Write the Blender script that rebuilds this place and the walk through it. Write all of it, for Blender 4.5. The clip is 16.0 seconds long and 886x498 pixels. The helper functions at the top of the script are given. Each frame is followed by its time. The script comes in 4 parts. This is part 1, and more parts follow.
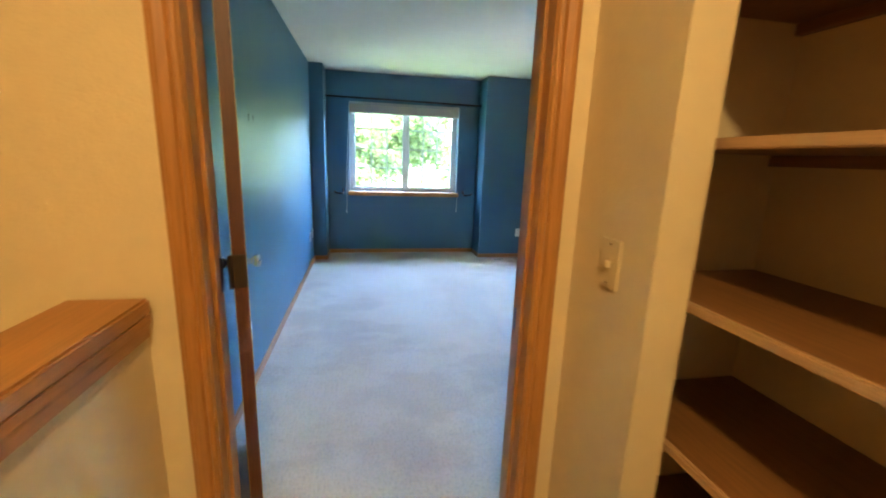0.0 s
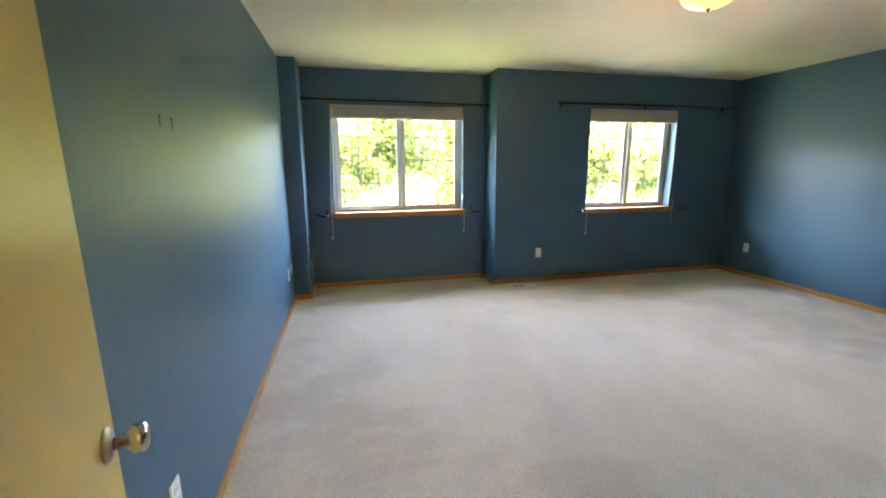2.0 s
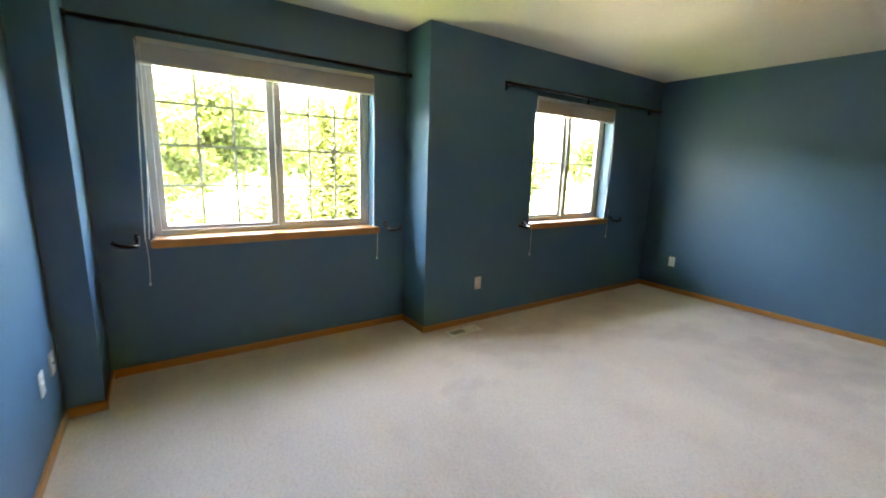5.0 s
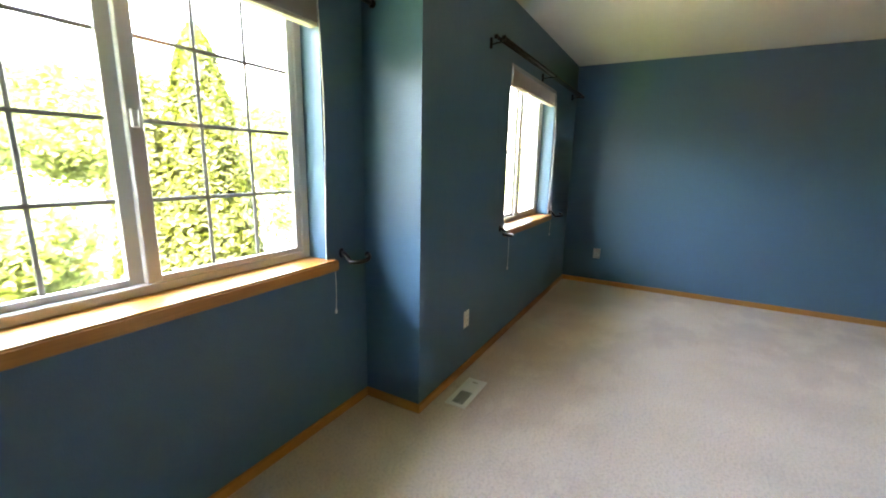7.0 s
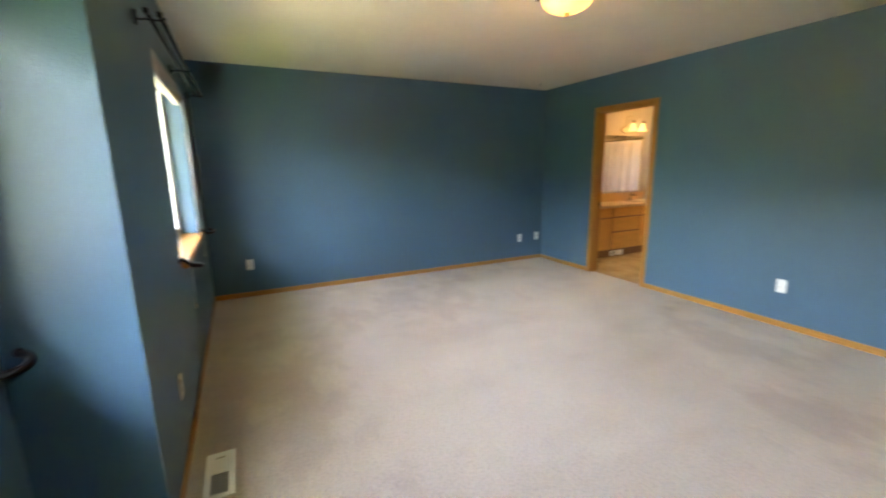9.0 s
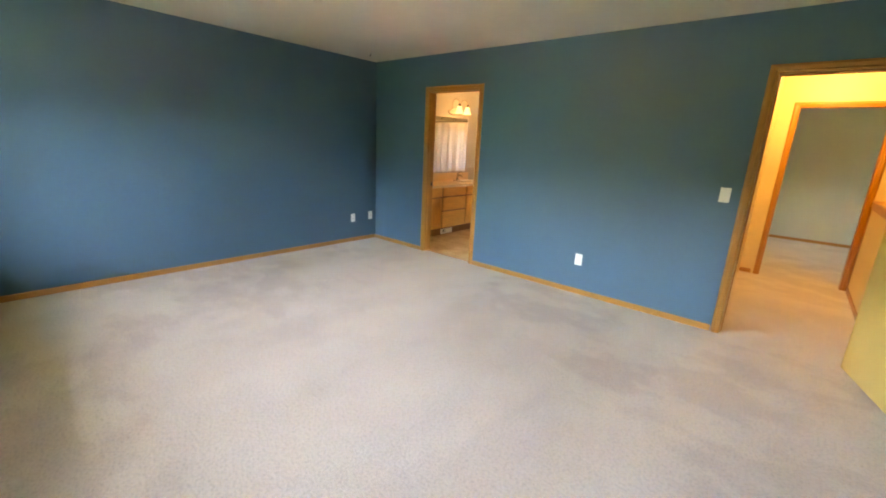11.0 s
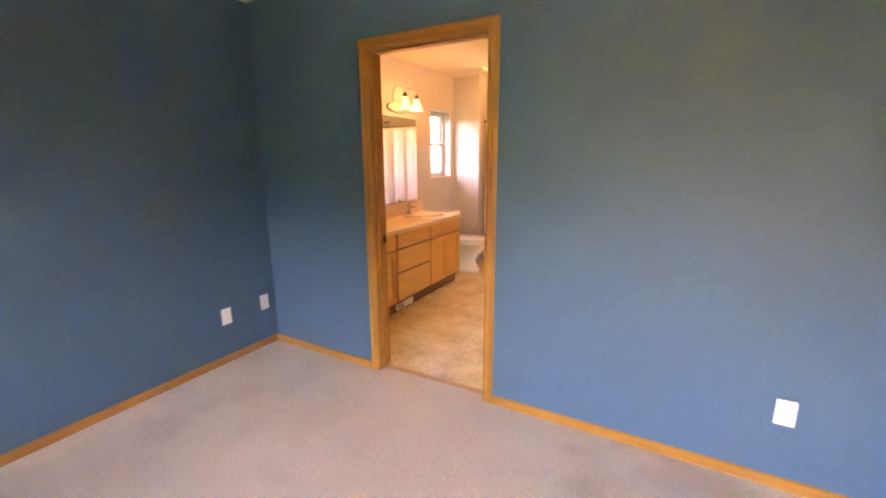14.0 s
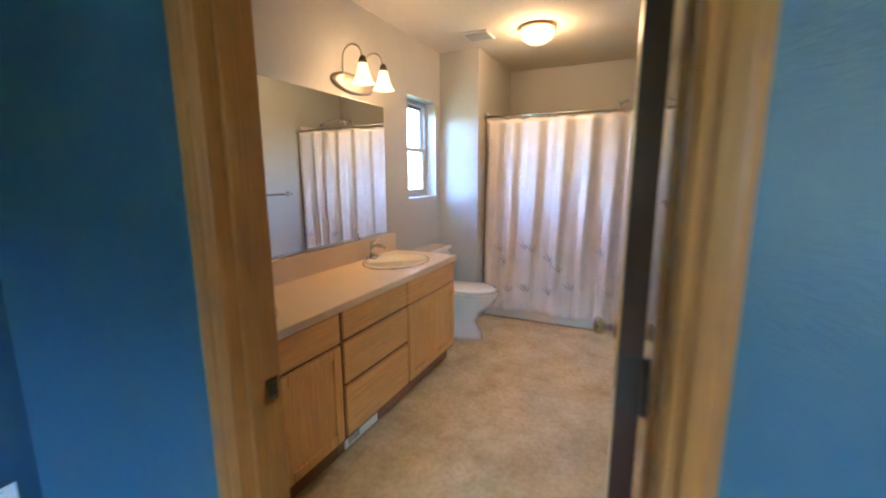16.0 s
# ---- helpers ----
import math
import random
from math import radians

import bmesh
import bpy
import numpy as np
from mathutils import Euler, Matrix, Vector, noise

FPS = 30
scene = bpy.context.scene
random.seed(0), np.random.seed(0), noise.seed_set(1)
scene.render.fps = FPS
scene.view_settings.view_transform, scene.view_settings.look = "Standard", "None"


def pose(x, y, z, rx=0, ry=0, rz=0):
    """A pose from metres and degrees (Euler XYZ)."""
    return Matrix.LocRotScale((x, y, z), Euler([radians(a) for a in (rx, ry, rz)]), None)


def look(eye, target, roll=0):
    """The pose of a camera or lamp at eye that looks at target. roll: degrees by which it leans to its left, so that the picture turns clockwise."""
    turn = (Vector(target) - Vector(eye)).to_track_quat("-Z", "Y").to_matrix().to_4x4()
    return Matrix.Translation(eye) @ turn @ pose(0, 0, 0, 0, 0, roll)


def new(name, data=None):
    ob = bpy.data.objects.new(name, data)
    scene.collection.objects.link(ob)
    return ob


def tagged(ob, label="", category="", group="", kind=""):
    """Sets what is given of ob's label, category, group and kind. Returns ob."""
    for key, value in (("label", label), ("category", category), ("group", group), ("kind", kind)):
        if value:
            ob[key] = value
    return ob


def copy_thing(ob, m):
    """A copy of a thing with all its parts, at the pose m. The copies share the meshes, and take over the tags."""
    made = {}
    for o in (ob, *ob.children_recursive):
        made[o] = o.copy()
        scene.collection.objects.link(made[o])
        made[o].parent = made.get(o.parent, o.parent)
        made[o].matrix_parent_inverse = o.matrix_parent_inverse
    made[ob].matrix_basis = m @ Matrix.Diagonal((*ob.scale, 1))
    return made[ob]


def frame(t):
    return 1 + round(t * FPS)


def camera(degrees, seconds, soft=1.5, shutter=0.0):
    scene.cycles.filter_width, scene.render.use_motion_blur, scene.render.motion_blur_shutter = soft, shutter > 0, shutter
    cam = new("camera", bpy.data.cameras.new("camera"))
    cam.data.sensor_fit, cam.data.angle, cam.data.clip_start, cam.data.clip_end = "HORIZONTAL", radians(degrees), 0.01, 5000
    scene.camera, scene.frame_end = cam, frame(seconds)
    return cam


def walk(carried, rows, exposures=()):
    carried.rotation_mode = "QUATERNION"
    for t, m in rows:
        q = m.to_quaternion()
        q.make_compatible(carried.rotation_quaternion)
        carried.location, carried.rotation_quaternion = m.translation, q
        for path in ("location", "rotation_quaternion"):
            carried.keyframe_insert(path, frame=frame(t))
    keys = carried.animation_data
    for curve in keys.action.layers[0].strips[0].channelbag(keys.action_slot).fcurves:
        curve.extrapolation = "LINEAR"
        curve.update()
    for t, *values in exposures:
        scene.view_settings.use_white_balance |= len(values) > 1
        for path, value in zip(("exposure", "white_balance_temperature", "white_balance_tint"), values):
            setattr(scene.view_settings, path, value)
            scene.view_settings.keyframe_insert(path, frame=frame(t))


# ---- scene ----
cam = camera(94.5, 16.0, 1.9, 0.5)
PATH = [
    (0, (0.509, 0.294, 1.376), (0.885, 2.21, 0.945), 2.1),
    (0.5, (0.472, 0.634, 1.4), (0.924, 2.53, 0.952), -0.1),
    (1, (0.489, 0.943, 1.409), (0.907, 2.858, 1.013), 0.3),
    (1.5, (0.47, 1.179, 1.415), (0.895, 3.092, 1.019), 0.2),
    (2, (0.457, 1.334, 1.416), (0.897, 3.243, 1.017), -0.3),
    (2.5, (0.494, 1.429, 1.432), (0.908, 3.341, 1.012), 0.6),
    (3, (0.528, 1.563, 1.413), (1.079, 3.434, 0.97), 1.4),
    (3.5, (0.509, 1.835, 1.44), (1.287, 3.624, 0.998), 1.0),
    (5.8, (0.333, 3.793, 1.366), (1.697, 5.206, 0.988), 1.4),
    (6, (0.336, 3.968, 1.365), (1.786, 5.289, 0.974), 1.2),
    (6.5, (0.394, 4.367, 1.357), (1.98, 5.528, 0.99), 2.3),
    (7, (0.393, 4.755, 1.361), (2.103, 5.709, 0.953), 1.3),
    (7.5, (0.451, 5.066, 1.372), (2.283, 5.772, 0.995), 0.9),
    (8, (0.518, 5.279, 1.407), (2.472, 5.537, 1.07), 0.5),
    (8.5, (0.5, 5.454, 1.418), (2.428, 5.091, 1.028), -0.7),
    (9, (0.467, 5.499, 1.41), (2.227, 4.636, 1.014), -0.8),
    (9.5, (0.446, 5.475, 1.427), (1.965, 4.233, 1.04), -0.4),
    (9.7, (0.437, 5.458, 1.433), (1.853, 4.099, 1.046), -0.2),
    (11.8, (1.181, 5.091, 1.433), (2.39, 3.587, 0.907), 2.0),
    (12, (1.347, 4.964, 1.422), (2.524, 3.432, 0.903), 0.8),
    (12.5, (1.73, 4.633, 1.42), (2.882, 3.062, 0.968), 0.5),
    (13, (2.09, 4.255, 1.436), (3.1, 2.567, 1.073), -0.2),
    (13.5, (2.407, 3.841, 1.421), (3.414, 2.153, 1.052), 0.6),
    (14, (2.744, 3.446, 1.413), (3.687, 1.735, 0.986), -0.3),
    (14.5, (3.006, 3.052, 1.413), (3.843, 1.282, 1.001), -0.0),
    (15, (3.256, 2.635, 1.365), (4.107, 0.873, 0.949), -0.1),
    (15.5, (3.49, 2.274, 1.395), (4.274, 0.476, 1.005), -0.9),
    (16, (3.647, 1.906, 1.373), (4.5, 0.132, 1.021), -0.2),
]
EXPOSURES = [(0, 7.7, 5600, 10), (0.6, 7.65, 5800, 10), (1.0, 7.65, 7000, 8), (1.5, 7.6, 8500, 18), (3.5, 7.5, 8700, 18),
             (6.5, 7.45, 9100, 20), (7.5, 7.3, 9100, 21), (8.0, 7.1, 9200, 21), (8.5, 7.2, 9300, 21), (9.0, 7.6, 9900, 22), (9.5, 7.75, 9700, 21),
             (12.5, 7.95, 9800, 23), (13.0, 8.2, 9900, 28), (13.5, 8.2, 10200, 48), (14.5, 8.1, 10300, 50), (15.0, 8.1, 7500, 36), (15.4, 7.9, 6600, 33), (16, 7.75, 5350, 16)]
walk(cam, [(t, look(eye, target, roll)) for t, eye, target, roll in PATH], EXPOSURES)

# ---- light ----
SUN_ELEVATION, SUN_AZIMUTH = 54, 232  # azimuth clockwise from +y
world = bpy.data.worlds.new("sky")
scene.world = world
world.use_nodes = True
wn = world.node_tree.nodes
sky = wn.new("ShaderNodeTexSky")
sky.sky_type, sky.sun_disc = "NISHITA", False
sky.dust_density = 2.5
sky.sun_elevation, sky.sun_rotation = radians(SUN_ELEVATION), radians(SUN_AZIMUTH)
world.node_tree.links.new(sky.outputs[0], wn["Background"].inputs[0])
wn["Background"].inputs[1].default_value = 0.15

sun = new("sun", bpy.data.lights.new("sun", "SUN"))
sun.data.energy, sun.data.angle, sun.data.color = 2.0, radians(0.5), (1, 0.95, 0.88)
se, sa = radians(SUN_ELEVATION), radians(SUN_AZIMUTH)
SUN_DIR = Vector((math.sin(sa) * math.cos(se), math.cos(sa) * math.cos(se), math.sin(se)))
sun.matrix_world = look(SUN_DIR * 40, (0, 0, 0))

def bulb(name, place, watts, colour, radius=0.04):
    lamp = new(name, bpy.data.lights.new(name, "POINT"))
    lamp.data.energy, lamp.data.color, lamp.data.shadow_soft_size = watts, colour, radius
    lamp.location = place
    return lamp

WARM = (1, 0.57, 0.23)
BED_LAMP, BATH_LAMP, HALL_LAMP = (2.6, 3.58, 2.38), (4.43, -1.36, 2.385), (0.55, -0.35, 2.30)
SCONCE_Y, SCONCE_X = (-0.25, -0.47), 5.215
bulb("bedroom_bulb", BED_LAMP, 0.06, WARM)
bulb("bath_bulb", BATH_LAMP, 0.11, WARM)
bulb("hall_bulb", HALL_LAMP, 0.34, (1, 0.70, 0.29))
for y in SCONCE_Y:
    bulb("sconce_bulb", (SCONCE_X, y, 1.967), 0.021, WARM, 0.03)

# ---- plan, in metres ----
XL, XR, YD, YH, YW, YR, H = -0.150, 5.40, 1.40, 1.28, 5.855, 6.215, 2.46
XBUMP, XCOL, YCOL = 2.125, 0.016, 5.82
ENTRY = (0.148, 0.95)          # clear opening in the door wall
BATHD = (3.608, 4.368)
DOOR_H = 2.035
W1 = (0.315, 1.835, 0.885, 2.085)
W2 = (3.30, 4.50, 0.885, 2.065)
XB0, XB1, YB0 = 3.43, 5.38, -2.60   # bathroom
BW = (-1.55, -1.045, 1.188, 2.015)
GROUND = -2.9

# ---- materials ----
def nodes_of(name):
    m = bpy.data.materials.new(name)
    m.use_nodes = True
    nt = m.node_tree
    return m, nt, nt.nodes, nt.links, nt.nodes["Principled BSDF"]

def tex(nt, kind, scale, detail=3.0, stretch=(1, 1, 1), rough=0.55):
    co = nt.nodes.new("ShaderNodeTexCoord")
    mp = nt.nodes.new("ShaderNodeMapping")
    mp.inputs["Scale"].default_value = stretch
    nt.links.new(co.outputs["Object"], mp.inputs["Vector"])
    n = nt.nodes.new("ShaderNodeTexNoise" if kind == "noise" else "ShaderNodeTexVoronoi")
    n.inputs["Scale"].default_value = scale
    if kind == "noise":
        n.inputs["Detail"].default_value, n.inputs["Roughness"].default_value = detail, rough
    nt.links.new(mp.outputs[0], n.inputs["Vector"])
    return n

def ramp(nt, source, stops):
    r = nt.nodes.new("ShaderNodeValToRGB")
    while len(r.color_ramp.elements) < len(stops):
        r.color_ramp.elements.new(0.5)
    for e, (p, c) in zip(r.color_ramp.elements, stops):
        e.position, e.color = p, (*c, 1)
    nt.links.new(source, r.inputs[0])
    return r

def mul(nt, a, b, kind="MULTIPLY", f=1.0):
    x = nt.nodes.new("ShaderNodeMix")
    x.data_type, x.blend_type = "RGBA", kind
    x.inputs[0].default_value = f
    nt.links.new(a, x.inputs[6])
    nt.links.new(b, x.inputs[7])
    return x.outputs[2]

def shade(c, k):
    return tuple(min(1, v * k) for v in c)

def surface(name, colour, rough=0.5, metal=0.0, var=0.12, big=1.5, fine=60.0, bump=0.0, bump_scale=150.0, stretch=(1, 1, 1), coat=0.0):
    """A plain material: stains at a large scale, grain at a small one, and fine relief."""
    m, nt, ns, ln, p = nodes_of(name)
    a = tex(nt, "noise", big, 4)
    b = tex(nt, "noise", fine, 3, stretch)
    ra = ramp(nt, a.outputs[0], [(0.3, shade(colour, 1 - var)), (0.7, shade(colour, 1 + var))])
    rb = ramp(nt, b.outputs[0], [(0.3, (1 - var * 0.7,) * 3), (0.7, (1, 1, 1))])
    ln.new(mul(nt, ra.outputs[0], rb.outputs[0]), p.inputs["Base Color"])
    rr = nt.nodes.new("ShaderNodeMapRange")
    rr.inputs[3].default_value, rr.inputs[4].default_value = rough * 0.85, min(1, rough * 1.15)
    ln.new(a.outputs[0], rr.inputs[0])
    ln.new(rr.outputs[0], p.inputs["Roughness"])
    p.inputs["Metallic"].default_value = metal
    p.inputs["Coat Weight"].default_value = coat
    if bump:
        c = tex(nt, "noise", bump_scale, 2, stretch)
        bm_ = ns.new("ShaderNodeBump")
        bm_.inputs["Strength"].default_value, bm_.inputs["Distance"].default_value = bump, 0.003
        ln.new(c.outputs[0], bm_.inputs["Height"])
        ln.new(bm_.outputs[0], p.inputs["Normal"])
    return m

def oak(name, axis, base=(0.40, 0.170, 0.030), rough=0.38):
    """Honey oak with the grain along one axis."""
    m, nt, ns, ln, p = nodes_of(name)
    s = [14, 14, 14]
    s[axis] = 0.7
    a = tex(nt, "noise", 6, 6, s, 0.65)
    s2 = [90, 90, 90]
    s2[axis] = 3
    b = tex(nt, "noise", 4, 3, s2)
    ra = ramp(nt, a.outputs[0], [(0.28, shade(base, 0.80)), (0.5, base), (0.72, shade(base, 1.15))])
    rb = ramp(nt, b.outputs[0], [(0.35, (0.88, 0.86, 0.83)), (0.6, (1, 1, 1))])
    ln.new(mul(nt, ra.outputs[0], rb.outputs[0]), p.inputs["Base Color"])
    p.inputs["Roughness"].default_value = rough
    bm_ = ns.new("ShaderNodeBump")
    bm_.inputs["Strength"].default_value, bm_.inputs["Distance"].default_value = 0.15, 0.002
    ln.new(b.outputs[0], bm_.inputs["Height"])
    ln.new(bm_.outputs[0], p.inputs["Normal"])
    return m

def glow(name, colour, strength, base=(0.8, 0.7, 0.5)):
    m, nt, ns, ln, p = nodes_of(name)
    a = tex(nt, "noise", 9, 3)
    r = ramp(nt, a.outputs[0], [(0.3, shade(colour, 0.75)), (0.7, colour)])
    ln.new(r.outputs[0], p.inputs["Emission Color"])
    p.inputs["Emission Strength"].default_value = strength
    p.inputs["Base Color"].default_value = (*base, 1)
    p.inputs["Roughness"].default_value = 0.3
    return m

def paint(name, colour, rough=0.42, var=0.05, bump=0.35):
    """Rolled wall paint: broad uneven sheen and an orange-peel relief."""
    m = surface(name, colour, rough, 0, var, 0.9, 25, 0, 1)
    nt = m.node_tree
    nt.nodes["Principled BSDF"].inputs["Specular IOR Level"].default_value = 0.5
    c1, c2 = tex(nt, "noise", 140, 2), tex(nt, "noise", 22, 3)
    add = nt.nodes.new("ShaderNodeMath")
    add.operation = "ADD"
    nt.links.new(c1.outputs[0], add.inputs[0])
    nt.links.new(c2.outputs[0], add.inputs[1])
    b = nt.nodes.new("ShaderNodeBump")
    b.inputs["Strength"].default_value, b.inputs["Distance"].default_value = bump, 0.0025
    nt.links.new(add.outputs[0], b.inputs["Height"])
    nt.links.new(b.outputs[0], nt.nodes["Principled BSDF"].inputs["Normal"])
    return m

def carpet_material():
    m, nt, ns, ln, p = nodes_of("carpet")
    fine = tex(nt, "noise", 320, 3, (1, 1, 1), 0.7)
    tuft = tex(nt, "noise", 75, 3)
    nap = tex(nt, "noise", 1.6, 5, (1.0, 0.55, 1), 0.6)
    dirt = tex(nt, "noise", 0.55, 4)
    r1 = ramp(nt, nap.outputs[0], [(0.36, (0.72, 0.62, 0.535)), (0.46, (0.77, 0.67, 0.58)), (0.60, (0.80, 0.70, 0.61))])
    strokes = tex(nt, "noise", 2.2, 5, (0.9, 1.4, 1), 0.6)
    zone = tex(nt, "noise", 0.42, 2)
    rz = ramp(nt, zone.outputs[0], [(0.46, (1, 1, 1)), (0.56, (0, 0, 0))])
    rs = ramp(nt, mul(nt, strokes.outputs[0], rz.outputs[0], "SCREEN", 0.35), [(0.48, (0.90, 0.88, 0.885)), (0.54, (0.955, 0.945, 0.945)), (0.58, (1, 1, 1))])
    r2 = ramp(nt, dirt.outputs[0], [(0.32, (0.90, 0.88, 0.86)), (0.55, (1, 1, 1))])
    r3 = ramp(nt, fine.outputs[0], [(0.25, (0.74, 0.72, 0.70)), (0.65, (1, 1, 1))])
    r4 = ramp(nt, tuft.outputs[0], [(0.30, (0.80, 0.79, 0.78)), (0.55, (1, 1, 1))])
    c = mul(nt, mul(nt, mul(nt, mul(nt, r1.outputs[0], rs.outputs[0]), r2.outputs[0]), r3.outputs[0]), r4.outputs[0])
    ln.new(c, p.inputs["Base Color"])
    p.inputs["Roughness"].default_value = 1.0
    p.inputs["Specular IOR Level"].default_value = 0.1
    p.inputs["Sheen Weight"].default_value = 0.15
    add = ns.new("ShaderNodeMath")
    add.operation = "ADD"
    ln.new(fine.outputs[0], add.inputs[0])
    ln.new(tuft.outputs[0], add.inputs[1])
    b = ns.new("ShaderNodeBump")
    b.inputs["Strength"].default_value, b.inputs["Distance"].default_value = 0.9, 0.012
    ln.new(add.outputs[0], b.inputs["Height"])
    ln.new(b.outputs[0], p.inputs["Normal"])
    return m

def vinyl_material():
    m, nt, ns, ln, p = nodes_of("vinyl floor")
    a = tex(nt, "noise", 3.2, 8, (1, 1, 1), 0.68)
    b = tex(nt, "noise", 38, 4)
    r1 = ramp(nt, a.outputs[0], [(0.30, (0.46, 0.34, 0.175)), (0.46, (0.64, 0.49, 0.27)), (0.60, (0.75, 0.60, 0.355)), (0.72, (0.80, 0.66, 0.42))])
    r2 = ramp(nt, b.outputs[0], [(0.3, (0.85, 0.83, 0.8)), (0.6, (1, 1, 1))])
    ln.new(mul(nt, r1.outputs[0], r2.outputs[0]), p.inputs["Base Color"])
    p.inputs["Roughness"].default_value = 0.22
    bb = ns.new("ShaderNodeBump")
    bb.inputs["Strength"].default_value, bb.inputs["Distance"].default_value = 0.12, 0.002
    ln.new(b.outputs[0], bb.inputs["Height"])
    ln.new(bb.outputs[0], p.inputs["Normal"])
    return m

def glass_material(name, gloss=0.05, clear=(0.95, 0.97, 0.95, 1)):
    m = bpy.data.materials.new(name)
    m.use_nodes = True
    nt = m.node_tree
    nt.nodes.remove(nt.nodes["Principled BSDF"])
    t, g, x = (nt.nodes.new(k) for k in ("ShaderNodeBsdfTransparent", "ShaderNodeBsdfGlossy", "ShaderNodeMixShader"))
    t.inputs[0].default_value = clear
    g.inputs["Roughness"].default_value = 0.02
    x.inputs[0].default_value = gloss
    nt.links.new(t.outputs[0], x.inputs[1])
    nt.links.new(g.outputs[0], x.inputs[2])
    nt.links.new(x.outputs[0], nt.nodes["Material Output"].inputs[0])
    return m

def leaf_material(name, dark, light):
    m, nt, ns, ln, p = nodes_of(name)
    g = ns.new("ShaderNodeNewGeometry")
    r = ramp(nt, g.outputs["Random Per Island"], [(0.0, dark), (0.6, shade(light, 0.8)), (1.0, light)])
    ln.new(r.outputs[0], p.inputs["Base Color"])
    p.inputs["Roughness"].default_value = 0.6
    tr = ns.new("ShaderNodeBsdfTranslucent")
    ln.new(r.outputs[0], tr.inputs[0])
    x = ns.new("ShaderNodeMixShader")
    x.inputs[0].default_value = 0.5
    ln.new(p.outputs[0], x.inputs[1])
    ln.new(tr.outputs[0], x.inputs[2])
    ln.new(x.outputs[0], ns["Material Output"].inputs[0])
    return m

BLUE = paint("blue wall paint", (0.041, 0.116, 0.183), 0.40, 0.05, 0.6)
CREAM = paint("cream wall paint", (0.64, 0.49, 0.26), 0.5)
OFFWHITE = paint("off-white wall paint", (0.45, 0.445, 0.42), 0.5)
CEIL = paint("ceiling paint", (0.68, 0.63, 0.53), 0.9, 0.05, 0.6)
FAR = paint("beige green wall paint", (0.48, 0.48, 0.38), 0.6)
SIDING = surface("siding", (0.55, 0.55, 0.52), 0.6)
OAKX, OAKY, OAKZ = (oak("oak " + "xyz"[i], i) for i in range(3))
CABY, CABZ = (oak("cabinet oak " + "xyz"[i], i, (0.67, 0.335, 0.082), 0.42) for i in (1, 2))
# cabinet oak darkened: the shadow in the gaps is put into its colour
FRAMEW = oak("gap-shade face frame oak", 1, (0.16, 0.06, 0.02), 0.5)
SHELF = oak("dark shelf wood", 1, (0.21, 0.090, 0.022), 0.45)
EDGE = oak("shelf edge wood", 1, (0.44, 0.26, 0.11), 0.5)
DOOR = surface("door veneer", (0.68, 0.49, 0.16), 0.36, 0, 0.05, 1.2, 30, 0.05, 60, (6, 6, 0.4))
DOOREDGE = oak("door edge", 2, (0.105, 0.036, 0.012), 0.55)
CARPET, VINYL = carpet_material(), vinyl_material()
PLASTIC = surface("white plastic", (0.78, 0.78, 0.75), 0.35, 0, 0.04)
# white vinyl, its backlit shade put into the colour as grey
VINYLW = surface("white vinyl greyed for backlight", (0.39, 0.40, 0.40), 0.35, 0, 0.05)
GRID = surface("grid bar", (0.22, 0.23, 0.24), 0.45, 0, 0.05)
SHADEM = surface("blind fabric", (0.58, 0.54, 0.50), 0.9, 0, 0.08, 3, 200, 0.3, 300)
CORD = surface("white cord", (0.75, 0.74, 0.70), 0.8)
BLACK = surface("black metal", (0.012, 0.012, 0.013), 0.32, 0.6, 0.1)
DARKHOLE = surface("dark slot", (0.015, 0.015, 0.015), 0.8)
CHROME = surface("polished chrome", (0.62, 0.62, 0.61), 0.14, 1, 0.04)
NICKEL = surface("satin nickel", (0.48, 0.44, 0.38), 0.28, 1, 0.06)
BRASS = surface("satin brass", (0.80, 0.58, 0.28), 0.38, 0.4, 0.06)
BRONZE = surface("aged bronze", (0.10, 0.075, 0.05), 0.4, 0.8, 0.15)
PORCELAIN = surface("white porcelain", (0.80, 0.79, 0.76), 0.12, 0, 0.03, coat=0.5)
LAMINATE = surface("tan laminate", (0.70, 0.54, 0.36), 0.3, 0, 0.06, 3, 90)
SINKM = surface("cream sink", (0.74, 0.66, 0.52), 0.14, 0, 0.03, coat=0.4)
MIRROR = surface("mirror", (0.88, 0.90, 0.89), 0.015, 1, 0.0)
GLASS = glass_material("window glass")
OBSCURE = glass_material("obscure bathroom glass", 0.08, (0.46, 0.48, 0.49, 1))
ALABASTER = glow("alabaster glass", (1, 0.50, 0.11), 0.022)
FROST = glow("frosted glass", (1, 0.66, 0.28), 0.012)
CURTAIN = surface("satin curtain", (0.76, 0.71, 0.69), 0.33, 0, 0.06, 4, 120, 0.1, 400)
CURTAINP = surface("curtain motif", (0.52, 0.50, 0.51), 0.5)
GRASS = surface("lawn", (0.06, 0.095, 0.02), 0.9, 0, 0.3, 0.4, 14, 0.6, 30)
CONCRETE = surface("concrete", (0.25, 0.24, 0.225), 0.85, 0, 0.1, 0.7, 20, 0.2, 60)
ASPHALT = surface("asphalt", (0.08, 0.078, 0.075), 0.9, 0, 0.15, 0.8, 40, 0.3, 80)
BARK = surface("bark", (0.14, 0.10, 0.07), 0.9, 0, 0.3, 5, 40, 0.6, 40)
CEDAR = leaf_material("cedar leaves", (0.017, 0.030, 0.0035), (0.040, 0.058, 0.005))
